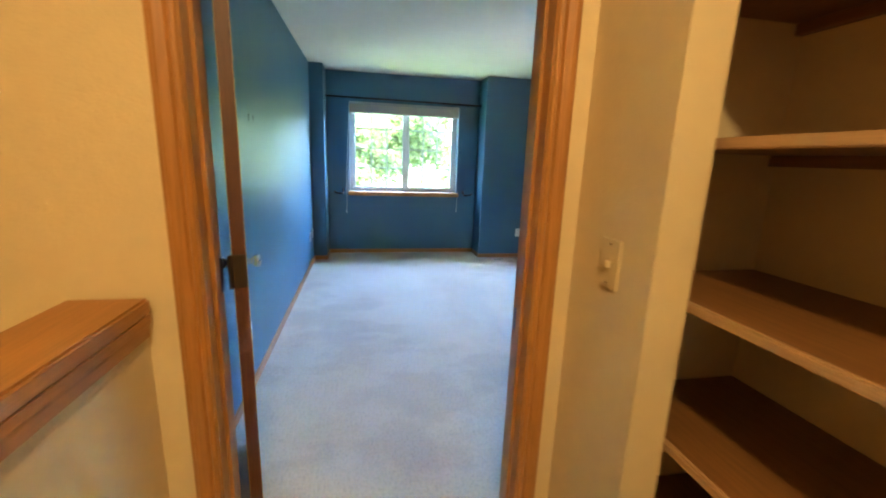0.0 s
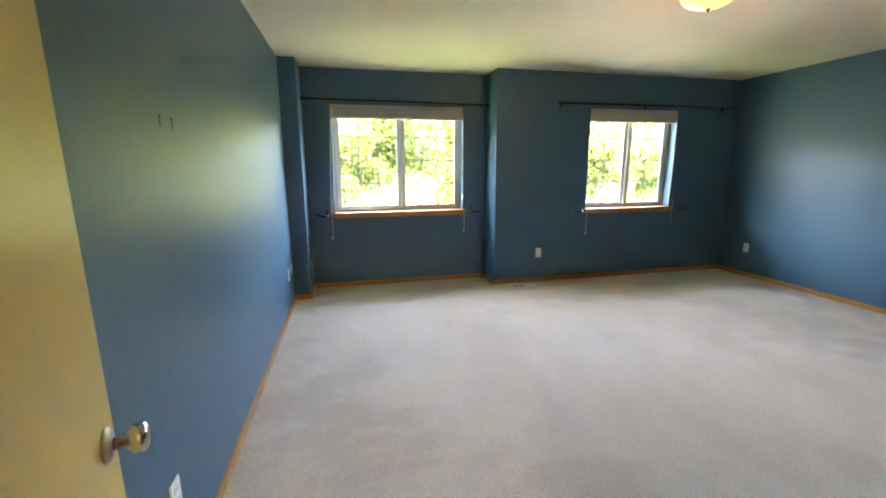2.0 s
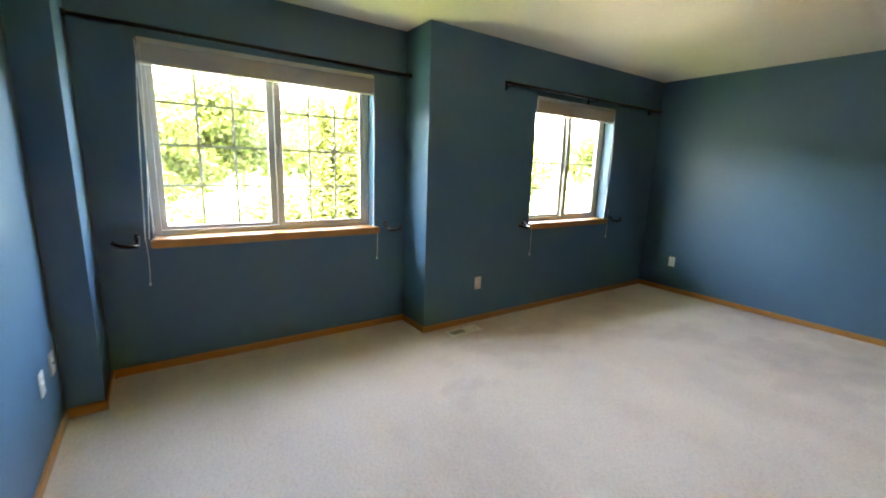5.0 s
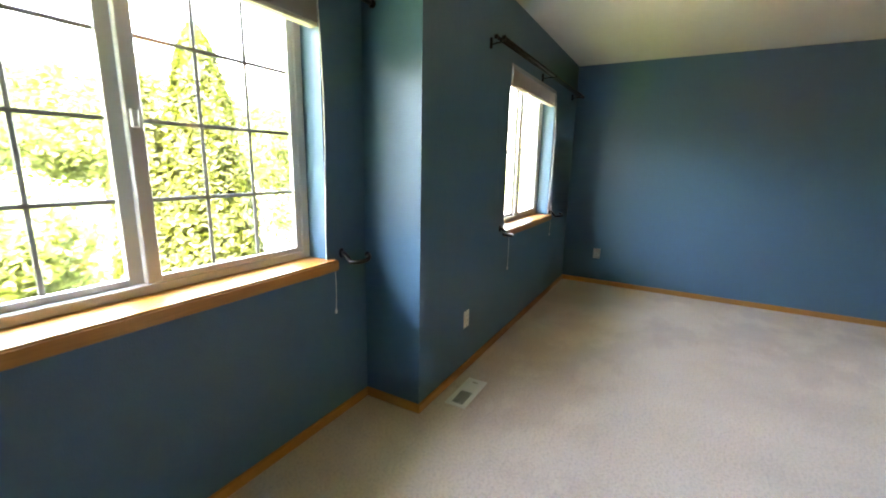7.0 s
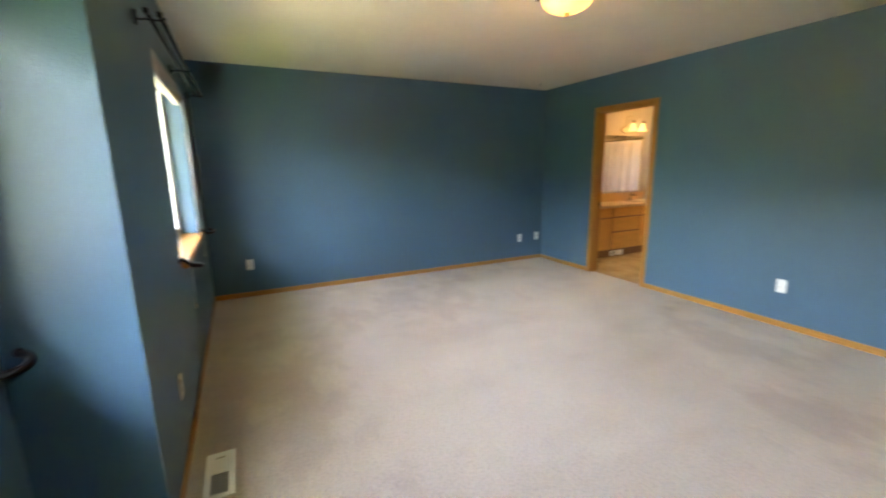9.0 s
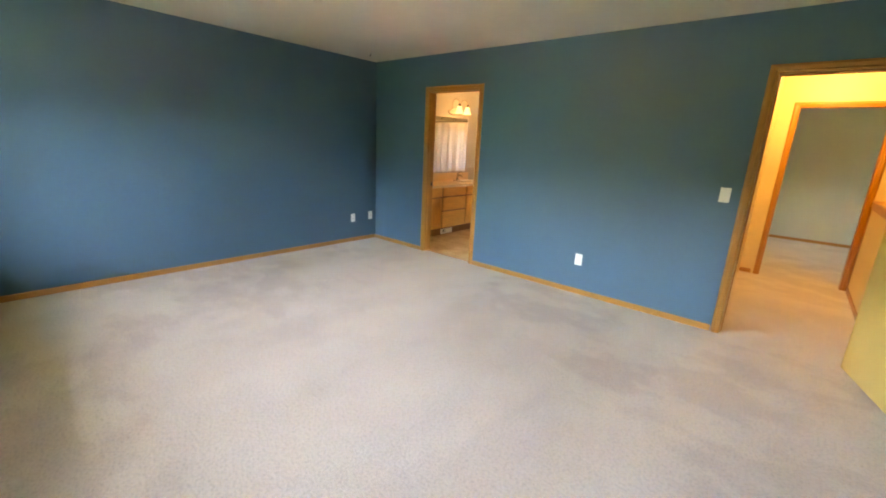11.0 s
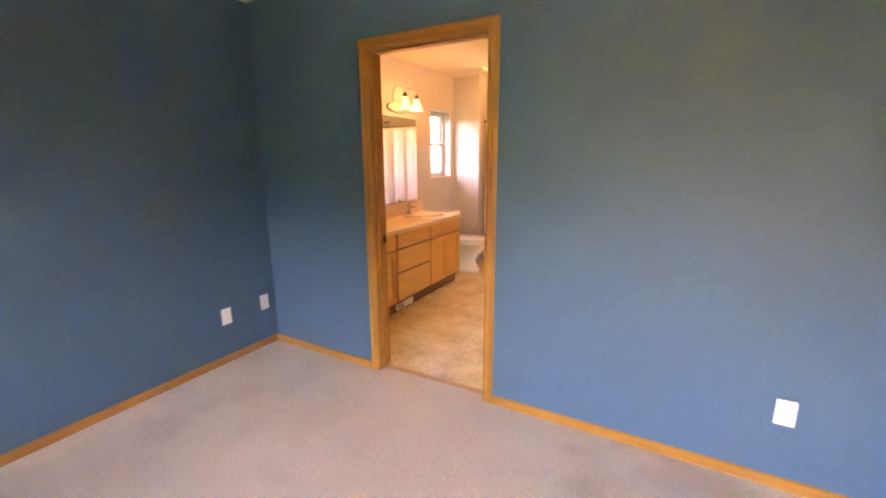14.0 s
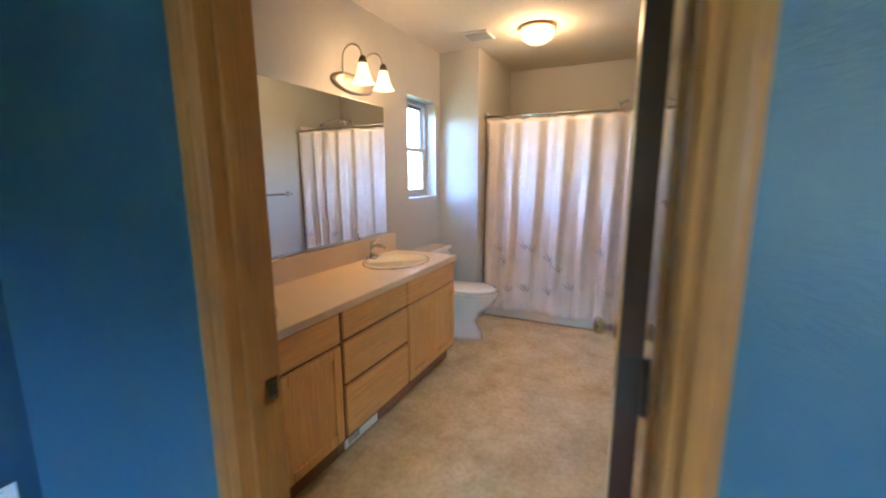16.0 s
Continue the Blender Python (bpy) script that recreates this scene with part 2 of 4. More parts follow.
LEAF = leaf_material("broad leaves", (0.032, 0.052, 0.010), (0.078, 0.112, 0.022))
TYRE = surface("tyre rubber", (0.03, 0.03, 0.03), 0.8)
SCUFF = surface("scuffed dark paint", (0.028, 0.065, 0.085), 0.7, 0, 0.3, 20, 90)
CARGLASS = surface("car glass", (0.03, 0.04, 0.05), 0.08, 0, 0.02)

# ---- helpers for building ----
def thing(name, place=(0, 0, 0), label="", category="", group="", kind=""):
    ob = new(name)
    ob.location = place
    return tagged(ob, label, category, group, kind)

def part(name, bm, material, parent=None, label="", smooth=False):
    me = bpy.data.meshes.new(name)
    bmesh.ops.recalc_face_normals(bm, faces=bm.faces)
    bm.to_mesh(me)
    bm.free()
    for m in material if isinstance(material, (list, tuple)) else [material]:
        me.materials.append(m)
    if smooth:
        me.shade_smooth()
    ob = new(name, me)
    if parent is not None:
        ob.parent = parent
        if parent.data is None:
            ob.matrix_parent_inverse = Matrix.Translation(-Vector(parent.location))
    return tagged(ob, label)

def cuboid(lo, hi, bevel=0.0, bm=None, m=None, segments=1):
    """A box between two corners, with bevelled edges, added to bm."""
    one = bmesh.new()
    bmesh.ops.create_cube(one, size=1)
    for v in one.verts:
        v.co = Vector([a + (b - a) * (c + 0.5) for a, b, c in zip(lo, hi, v.co)])
    if bevel:
        bmesh.ops.bevel(one, geom=one.edges[:], offset=bevel, segments=segments, affect="EDGES")
    if m is not None:
        one.transform(m)
    if bm is None:
        return one
    me = bpy.data.meshes.new("piece")
    one.to_mesh(me)
    one.free()
    bm.from_mesh(me)
    bpy.data.meshes.remove(me)
    return bm

def tube(points, radius, n=8, bm=None, m=None):
    """A round bar along a line of points; radius may be a list."""
    bm = bm or bmesh.new()
    pts = [Vector(p) for p in points]
    if m is not None:
        pts = [m @ p for p in pts]
    rad = radius if isinstance(radius, (list, tuple)) else [radius] * len(pts)
    rings = []
    side = None
    for i, p in enumerate(pts):
        d = (pts[min(i + 1, len(pts) - 1)] - pts[max(i - 1, 0)]).normalized()
        if side is None:
            side = d.orthogonal().normalized()
        side = (side - d * side.dot(d)).normalized()
        up = d.cross(side)
        rings.append([bm.verts.new(p + rad[i] * (math.cos(a) * side + math.sin(a) * up)) for a in (2 * math.pi * k / n for k in range(n))])
    for a, b in zip(rings, rings[1:]):
        for k in range(n):
            bm.faces.new((a[k], a[(k + 1) % n], b[(k + 1) % n], b[k]))
    bm.faces.new(rings[0][::-1])
    bm.faces.new(rings[-1])
    return bm

def lathe(profile, n=28, m=None, bm=None, sx=1.0, sy=1.0):
    """A turned shape from (radius, height) pairs; sx and sy make it oval."""
    bm = bm or bmesh.new()
    rings = []
    for r, z in profile:
        ring = [Vector((sx * r * math.cos(2 * math.pi * k / n), sy * r * math.sin(2 * math.pi * k / n), z)) for k in range(n)]
        rings.append([bm.verts.new(m @ v if m is not None else v) for v in ring])
    for a, b in zip(rings, rings[1:]):
        for k in range(n):
            bm.faces.new((a[k], a[(k + 1) % n], b[(k + 1) % n], b[k]))
    bm.faces.new(rings[0][::-1])
    bm.faces.new(rings[-1])
    return bm

def extrude_outline(outline, m, depth):
    """A prism: an outline in the x-z plane pushed along y, then placed by m."""
    bm = bmesh.new()
    a = [bm.verts.new(m @ Vector((x, 0, z))) for x, z in outline]
    b = [bm.verts.new(m @ Vector((x, depth, z))) for x, z in outline]
    n = len(a)
    for k in range(n):
        bm.faces.new((a[k], a[(k + 1) % n], b[(k + 1) % n], b[k]))
    bm.faces.new(a[::-1])
    bm.faces.new(b)
    return bm

def wall(name, axis, u0, u1, d0, d1, materials, openings=(), z0=0.0, z1=H):
    """A wall along x (axis 0) or y (axis 1), thick from d0 to d1, with openings (a, b, bottom, top) through it.
    materials: of the face at d0, of the face at d1, of the reveals."""
    us = sorted({u0, u1, *[v for o in openings for v in o[:2]]})
    zs = sorted({z0, z1, *[v for o in openings for v in o[2:]]})
    def solid(i, k):
        if not (0 <= i < len(us) - 1 and 0 <= k < len(zs) - 1):
            return False
        u, z = (us[i] + us[i + 1]) / 2, (zs[k] + zs[k + 1]) / 2
        return not any(a < u < b and c < z < d for a, b, c, d in openings)
    bm = bmesh.new()
    def face(pts, mi):
        bm.faces.new([bm.verts.new((u, d, z) if axis == 0 else (d, u, z)) for u, d, z in pts]).material_index = mi
    for i in range(len(us) - 1):
        for k in range(len(zs) - 1):
            if not solid(i, k):
                continue
            a, b, c, d = us[i], us[i + 1], zs[k], zs[k + 1]
            face([(a, d0, c), (b, d0, c), (b, d0, d), (a, d0, d)], 0)
            face([(a, d1, c), (b, d1, c), (b, d1, d), (a, d1, d)], 1)
            for (di, dk), q in (((-1, 0), [(a, d0, c), (a, d0, d), (a, d1, d), (a, d1, c)]), ((1, 0), [(b, d0, c), (b, d0, d), (b, d1, d), (b, d1, c)]),
                                ((0, -1), [(a, d0, c), (b, d0, c), (b, d1, c), (a, d1, c)]), ((0, 1), [(a, d0, d), (b, d0, d), (b, d1, d), (a, d1, d)])):
                if not solid(i + di, k + dk):
                    face(q, 2)
    bmesh.ops.remove_doubles(bm, verts=bm.verts, dist=1e-5)
    return tagged(part(name, bm, materials), kind="structure")

# ---- structure ----
T = 0.02  # door liner
ENTRY_HOLE = (ENTRY[0] - T, ENTRY[1] + T, 0, DOOR_H + T)
BATH_HOLE = (BATHD[0] - T, BATHD[1] + T, 0, DOOR_H + T)
W1_HOLE = (W1[0], W1[1], W1[2] - 0.035, W1[3])
W2_HOLE = (W2[0], W2[1], W2[2] - 0.035, W2[3])
wall("wall_door_hall", 0, -1.30, 2.40, YH, YD, [CREAM, BLUE, CREAM], [ENTRY_HOLE])
wall("wall_door_bath", 0, 2.40, 5.38, YH, YD, [OFFWHITE, BLUE, OFFWHITE], [BATH_HOLE])
wall("wall_west", 1, YD, 6.39, XL - 0.15, XL, [SIDING, BLUE, BLUE])
wall("wall_window_recess", 0, XL, XBUMP + 0.2, YR, YR + 0.2, [BLUE, SIDING, BLUE], [W1_HOLE])
wall("wall_window", 0, XBUMP, 5.55, YW, YW + 0.2, [BLUE, SIDING, BLUE], [W2_HOLE])
wall("wall_bump_return", 1, YW + 0.2, YR, XBUMP, XBUMP + 0.2, [BLUE, SIDING, BLUE])
wall("wall_column", 0, XL, XCOL, YCOL, YR, [BLUE, BLUE, BLUE])
wall("wall_east", 1, YH, YW, XR, XR + 0.15, [BLUE, SIDING, BLUE])
wall("wall_bath_east", 1, YB0 - 0.15, YH, XB1, XB1 + 0.17, [OFFWHITE, SIDING, OFFWHITE], [BW])
wall("wall_bath_west", 1, YB0, YH, XB0 - 0.12, XB0, [OFFWHITE, OFFWHITE, OFFWHITE])
wall("wall_bath_south", 0, XB0 - 0.12, XB1, YB0 - 0.15, YB0, [SIDING, OFFWHITE, OFFWHITE])
wall("wall_tub_end", 0, 5.0, XB1, YB0, -1.64, [OFFWHITE, OFFWHITE, OFFWHITE])
wall("wall_hall_east", 1, -1.15, YH, 1.06, 1.15, [CREAM, CREAM, CREAM], [(-0.10, 0.972, 0, 2.30)])
wall("wall_niche_back", 1, -0.22, YH, 1.585, 1.68, [CREAM, CREAM, CREAM])
wall("wall_niche_north", 0, 1.15, 1.585, 1.226, YH, [CREAM, CREAM, CREAM])
wall("wall_niche_south", 0, 1.15, 1.585, -0.22, -0.10, [CREAM, CREAM, CREAM])
wall("wall_hall_end", 0, -1.30, 1.15, -1.27, -1.15, [FAR, CREAM, CREAM], [(0.07, 0.87, 0, DOOR_H + T)])
wall("wall_stair_west", 1, -1.27, YH, -1.42, -1.30, [CREAM, CREAM, CREAM])
wall("wall_far_west", 1, -4.60, -1.27, -1.92, -1.80, [SIDING, FAR, FAR])
wall("wall_far_east", 1, -4.60, -1.27, 2.20, 2.32, [FAR, FAR, FAR])
wall("wall_far_south", 0, -1.92, 2.32, -4.72, -4.60, [SIDING, FAR, FAR])
wall("wall_far_north_1", 0, -1.92, -1.30, -1.27, -1.15, [FAR, SIDING, FAR], [(-1.79, -1.43, 0.55, 2.1)])
wall("wall_far_north_2", 0, 1.15, 2.32, -1.27, -1.15, [FAR, FAR, FAR])
wall("wall_stair_half", 1, -1.15, YH, -0.085, 0.02, [CREAM, CREAM, CREAM], z1=1.013)

tagged(part("ceiling", cuboid((-2.0, -4.8, H), (5.6, 6.42, H + 0.15)), CEIL), kind="structure")
# unseen overhang and soffit, added to keep high sky light off the windows
tagged(part("roof_slab", cuboid((-2.45, -5.25, H + 0.16), (6.05, 7.0, H + 0.36)), SIDING), kind="structure")
tagged(part("sky_cutting_soffit", cuboid((-2.45, 6.425, H + 0.06), (6.05, 7.0, H + 0.155)), SIDING), kind="structure")
tagged(part("subfloor", cuboid((-2.0, -4.8, -0.3), (5.55, 6.39, -0.06)), SIDING), kind="structure")
tagged(part("wall_storey_below", cuboid((-1.9, -4.7, GROUND - 0.1), (5.5, 6.02, -0.305)), SIDING), kind="structure")

# bedroom carpet: one sheet with the dents that furniture feet left
DENTS = [(0.762, 2.801, 0.042, 0.013), (-0.015, 2.821, 0.045, 0.013), (-0.055, 3.338, 0.032, 0.016), (0.362, 3.365, 0.030, 0.014),
         (3.15, 2.605, 0.045, 0.020), (3.577, 3.629, 0.026, 0.014), (2.96, 3.33, 0.03, 0.012), (4.3, 4.2, 0.03, 0.014), (0.25, 4.3, 0.03, 0.012)]
def carpet_sheet():
    step = 0.015
    nx, ny = round((XR - XL) / step), round((YR - 1.335) / step)
    gx, gy = np.meshgrid(np.linspace(XL, XR, nx + 1), np.linspace(1.335, YR, ny + 1))
    gz = np.random.default_rng(3).normal(0, 0.0007, gx.shape)
    for x, y, r, d in DENTS:
        q = ((gx - x) ** 2 + ((gy - y) * 1.5) ** 2) / r ** 2
        gz += -0.6 * d * np.exp(-q * q) + 0.40 * d * np.exp(-(np.sqrt(q) - 1.5) ** 2 * 6)
    i = np.arange((ny + 1) * (nx + 1)).reshape(ny + 1, nx + 1)
    quads = np.stack([i[:-1, :-1], i[:-1, 1:], i[1:, 1:], i[1:, :-1]], -1).reshape(-1, 4)
    me = bpy.data.meshes.new("floor_bedroom")
    me.from_pydata(np.stack([gx, gy, gz], -1).reshape(-1, 3).tolist(), [], quads.tolist())
    me.shade_smooth()
    me.materials.append(CARPET)
    return tagged(new("floor_bedroom", me), kind="structure")
carpet_sheet()
tagged(part("floor_hall", cuboid((-1.9, -4.6, -0.014), (2.2, 1.335, 0.0)), CARPET), kind="structure")
tagged(part("floor_bath", cuboid((XB0, YB0, -0.014), (XB1, 1.315, -0.004)), VINYL), kind="structure")
tagged(part("threshold", cuboid((BATHD[0], 1.305, -0.012), (BATHD[1], 1.345, 0.007), 0.004), EDGE), kind="structure")

# baseboards
def baseboard(x0, y0, x1, y1, inx, iny, material=None):
    """A run of board from one point to another; inx, iny point into the room."""
    t, hh = 0.012, 0.056
    lo = (min(x0, x1, x0 + inx * t), min(y0, y1, y0 + iny * t), 0.001)
    hi = (max(x0, x1, x0 + inx * t), max(y0, y1, y0 + iny * t), hh)
    along_x = abs(x1 - x0) > abs(y1 - y0)
    bm = cuboid(lo, hi)
    top = [e for e in bm.edges if all(v.co.z > hh - 1e-4 for v in e.verts)]
    bmesh.ops.bevel(bm, geom=top, offset=0.005, segments=2, affect="EDGES")
    tagged(part("baseboard", bm, material or (OAKX if along_x else OAKY)), kind="structure")
CW = 0.062  # width of the casing
baseboard(XL, YD + 0.012, XL, YCOL, 1, 0)
baseboard(XL + 0.012, YCOL, XCOL + 0.012, YCOL, 0, -1)
baseboard(XCOL, YCOL, XCOL, YR - 0.012, 1, 0)
baseboard(XCOL, YR, XBUMP, YR, 0, -1)
baseboard(XBUMP, YW, XBUMP, YR - 0.012, -1, 0)
baseboard(XBUMP - 0.012, YW, XR - 0.012, YW, 0, -1)
baseboard(XR, YD + 0.012, XR, YW, -1, 0)
baseboard(XL, YD, ENTRY[0] - CW - 0.006, YD, 0, 1)
baseboard(ENTRY[1] + CW + 0.006, YD, BATHD[0] - CW - 0.006, YD, 0, 1)
baseboard(BATHD[1] + CW + 0.006, YD, XR, YD, 0, 1)
baseboard(XB0, YB0 + 0.8, XB0, YH, 1, 0)
baseboard(5.0, -1.64, XB1, -1.64, 0, 1)
baseboard(XB1, -1.62, XB1, -0.80, -1, 0)
baseboard(1.06, 0.968, 1.06, YH, -1, 0)
baseboard(0.02, -1.15, 0.02, YH, 1, 0)
baseboard(-1.80, -4.60, 2.20, -4.60, 0, 1)
baseboard(0.94, -1.15, 1.06, -1.15, 0, 1)

# ---- doors ----
PROFILE = [(0.004, 0.0), (0.004, 0.008), (0.008, 0.012), (0.015, 0.013), (0.018, 0.009), (0.021, 0.009), (0.025, 0.016), (0.044, 0.019), (0.050, 0.018), (0.053, 0.012), (0.056, 0.012), (CW, 0.009), (CW, 0.0)]
def casing(u0, u1, top, face, sign, parent):
    """Moulded trim round an opening in a wall along x, mitred at the corners."""
    for name, ends, material in (("casing_leg", [(-1, 0), (-1, 1)], OAKZ), ("casing_head", [(-1, 1), (1, 1)], OAKX), ("casing_leg", [(1, 1), (1, 0)], OAKZ)):
        bm = bmesh.new()
        rows = []
        for sx, sz in ends:
            rows.append([bm.verts.new(((u0 - w) if sx < 0 else (u1 + w), face + sign * t, (top + w) if sz else 0.001)) for w, t in PROFILE])
        for k in range(len(PROFILE) - 1):
            bm.faces.new((rows[0][k], rows[0][k + 1], rows[1][k + 1], rows[1][k]))
        bm.faces.new(rows[0])
        bm.faces.new(rows[1])
        part(name, bm, material, parent)

def liner(u0, u1, y0, y1, parent, stop_y):
    for name, lo, hi, m in (("jamb", (u0 - T, y0 - 0.003, 0.001), (u0, y1 + 0.003, DOOR_H), OAKZ), ("jamb", (u1, y0 - 0.003, 0.001), (u1 + T, y1 + 0.003, DOOR_H), OAKZ),
                            ("jamb_head", (u0 - T, y0 - 0.003, DOOR_H), (u1 + T, y1 + 0.003, DOOR_H + T), OAKX),
                            ("door_stop", (u0, stop_y, 0.001), (u0 + 0.011, stop_y + 0.034, DOOR_H), OAKZ), ("door_stop", (u1 - 0.011, stop_y, 0.001), (u1, stop_y + 0.034, DOOR_H), OAKZ),
                            ("door_stop", (u0 + 0.011, stop_y, DOOR_H - 0.011), (u1 - 0.011, stop_y + 0.034, DOOR_H), OAKX)):
        part(name, cuboid(lo, hi, 0.002), m, parent)

def knob(m, parent):
    """A round door knob whose spindle points along the local z axis."""
    r = part("rosette", lathe([(0.033, 0), (0.033, 0.004), (0.026, 0.010), (0.014, 0.012)], 24, m), NICKEL, parent, "chrome rosette", True)
    part("knob", lathe([(0.012, 0.010), (0.011, 0.030), (0.018, 0.036), (0.027, 0.044), (0.029, 0.054), (0.026, 0.062), (0.016, 0.067), (0.002, 0.068)], 24, m), CHROME, r, "round chrome knob", True)

def door(name, label, hinge, angle, width, side, parent_casings):
    """A flush door leaf turned about its hinge. side: the sign of the local y axis in which its thickness lies."""
    d = thing(name, (hinge[0], hinge[1], 0), label, "door", kind="structure")
    m = pose(hinge[0], hinge[1], 0, 0, 0, angle)
    th = 0.035 * side
    leaf = part("door_leaf", cuboid((0.0, min(0, th), 0.012), (width, max(0, th), DOOR_H - 0.004), 0.0015, m=m), DOOR, d)
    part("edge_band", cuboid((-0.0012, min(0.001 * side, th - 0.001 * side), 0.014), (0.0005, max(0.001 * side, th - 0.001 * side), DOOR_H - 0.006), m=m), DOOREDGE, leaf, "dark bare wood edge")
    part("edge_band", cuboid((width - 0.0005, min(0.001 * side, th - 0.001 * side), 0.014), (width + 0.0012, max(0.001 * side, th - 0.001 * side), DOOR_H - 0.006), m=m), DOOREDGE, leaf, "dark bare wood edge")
    knob(m @ pose(width - 0.07, th, 0.915, -90 * side, 0, 0), leaf)
    knob(m @ pose(width - 0.07, 0, 0.915, 90 * side, 0, 0), leaf)
    part("latch_plate", cuboid((width, th * 0.2, 0.885), (width + 0.002, th * 0.8, 0.945), m=m), NICKEL, leaf)
    for z in (0.20, 1.02, 1.78):
        h = part("hinge", cuboid((-0.003, min(0, th) + 0.002, z), (0.0, max(0, th) - 0.002, z + 0.09), m=m), BRONZE, d, "dark bronze butt hinge")
        part("hinge_knuckle", tube([(-0.006, -0.005 * side, z), (-0.006, -0.005 * side, z + 0.09)], 0.006, 10, m=m), BRONZE, h)
    liner(*parent_casings[:2], YH, YD, d, parent_casings[2])
    casing(parent_casings[0], parent_casings[1], DOOR_H, YD, 1, d)
    casing(parent_casings[0], parent_casings[1], DOOR_H, YH, -1, d)
    return d

door_1 = door("door_1", "open flush oak bedroom door with a chrome knob", (0.167, 1.420), 106.1, 0.790, -1, (*ENTRY, 1.318))
for z in (0.20, 1.02, 1.78):
    part("jamb_hinge_plate", cuboid((ENTRY[0], 1.362, z), (ENTRY[0] + 0.002, 1.402, z + 0.09)), BRONZE, door_1)
part("strike_plate", cuboid((ENTRY[1] - 0.002, 1.355, 0.88), (ENTRY[1], 1.392, 0.95)), NICKEL, door_1)
door_2 = door("door_2", "open flush oak bathroom door swung inward", (3.626, 1.270), -88.0, 0.735, 1, (*BATHD, 1.332))
for z in (0.20, 1.02, 1.78):
    part("jamb_hinge_plate", cuboid((BATHD[0], 1.278, z), (BATHD[0] + 0.002, 1.318, z + 0.09)), BRONZE, door_2)
part("strike_plate", cuboid((BATHD[1] - 0.002, 1.287, 0.872), (BATHD[1], 1.318, 0.926)), BRONZE, door_2)
part("strike_hole", cuboid((BATHD[1] - 0.0035, 1.291, 0.884), (BATHD[1] - 0.002, 1.311, 0.914)), DARKHOLE, door_2)

door_3 = thing("door_3", (0.47, -1.15, 0), "open doorway at the end of the hall with oak casing", "doorway", kind="structure")
for name, lo, hi, m in (("jamb", (0.07, -1.273, 0.001), (0.09, -1.147, DOOR_H), OAKZ), ("jamb", (0.85, -1.273, 0.001), (0.87, -1.147, DOOR_H), OAKZ), ("jamb_head", (0.07, -1.273, DOOR_H), (0.87, -1.147, DOOR_H + T), OAKX)):
    part(name, cuboid(lo, hi, 0.002), m, door_3)
casing(0.09, 0.85, DOOR_H, -1.15, 1, door_3)
casing(0.09, 0.85, DOOR_H, -1.27, -1, door_3)

# ---- windows ----
def window(name, label, op, face, cols, nosing):
    """A horizontal slider with grids between the panes, an oak stool in front and a raised blind above."""
    x0, x1, z0, z1 = op
    w = thing(name, ((x0 + x1) / 2, face, z0), label, "window", kind="structure")
    f0, f1 = face + 0.115, face + 0.185
    fw = 0.042
    for nm, lo, hi in (("window_frame", (x0, f0, z0), (x0 + fw, f1, z1)), ("window_frame", (x1 - fw, f0, z0), (x1, f1, z1)),
                       ("window_frame", (x0 + fw, f0, z0), (x1 - fw, f1, z0 + 0.035)), ("window_frame", (x0 + fw, f0, z1 - 0.035), (x1 - fw, f1, z1))):
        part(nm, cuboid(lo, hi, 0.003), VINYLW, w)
    mid = (x0 + x1) / 2
    gz0, gz1 = z0 + 0.035, z1 - 0.035
    for a, b, y, la, lb in ((x0 + fw, mid + 0.028, f0 + 0.034, 0.034, 0.050), (mid + 0.022, x1 - fw, f0 + 0.006, 0.050, 0.034)):
        s, sw = bmesh.new(), 0.034
        for lo, hi in (((a, y, gz0), (a + la, y + 0.026, gz1)), ((b - lb, y, gz0), (b, y + 0.026, gz1)),
                       ((a + la, y, gz0), (b - lb, y + 0.026, gz0 + sw * 0.7)), ((a + la, y, gz1 - sw), (b - lb, y + 0.026, gz1))):
            cuboid(lo, hi, 0.003, s)
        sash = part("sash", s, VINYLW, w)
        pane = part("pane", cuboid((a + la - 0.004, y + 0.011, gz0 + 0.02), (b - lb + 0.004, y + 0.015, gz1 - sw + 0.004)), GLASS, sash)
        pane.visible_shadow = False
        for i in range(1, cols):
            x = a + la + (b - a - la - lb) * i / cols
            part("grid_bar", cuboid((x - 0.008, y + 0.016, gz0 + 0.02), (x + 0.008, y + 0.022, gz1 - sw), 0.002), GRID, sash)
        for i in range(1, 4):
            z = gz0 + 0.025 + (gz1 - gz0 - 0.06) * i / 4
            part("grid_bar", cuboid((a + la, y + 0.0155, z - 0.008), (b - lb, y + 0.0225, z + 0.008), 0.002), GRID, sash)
    part("sash_lock", cuboid((mid + 0.030, f0 - 0.010, (z0 + z1) / 2 - 0.03), (mid + 0.052, f0 + 0.008, (z0 + z1) / 2 + 0.03), 0.004), VINYLW, w)
    s = cuboid((x0, face - 0.002, z0 - 0.034), (x1, f1, z0 - 0.001))
    nose = cuboid((x0 - 0.025, face - nosing, z0 - 0.054), (x1 + 0.025, face - 0.002, z0 + 0.001), 0.008, segments=2)
    me = bpy.data.meshes.new("nose")
    nose.to_mesh(me)
    nose.free()
    s.from_mesh(me)
    bpy.data.meshes.remove(me)
    part("window_sill", s, OAKX, w, "honey oak stool with a rounded nose")
    return w
window_1 = window("window_1", "wide white sliding window with grids and oak sill", W1, YR, 3, 0.062)
window_2 = window("window_2", "white sliding window with grids and oak sill", W2, YW, 2, 0.046)

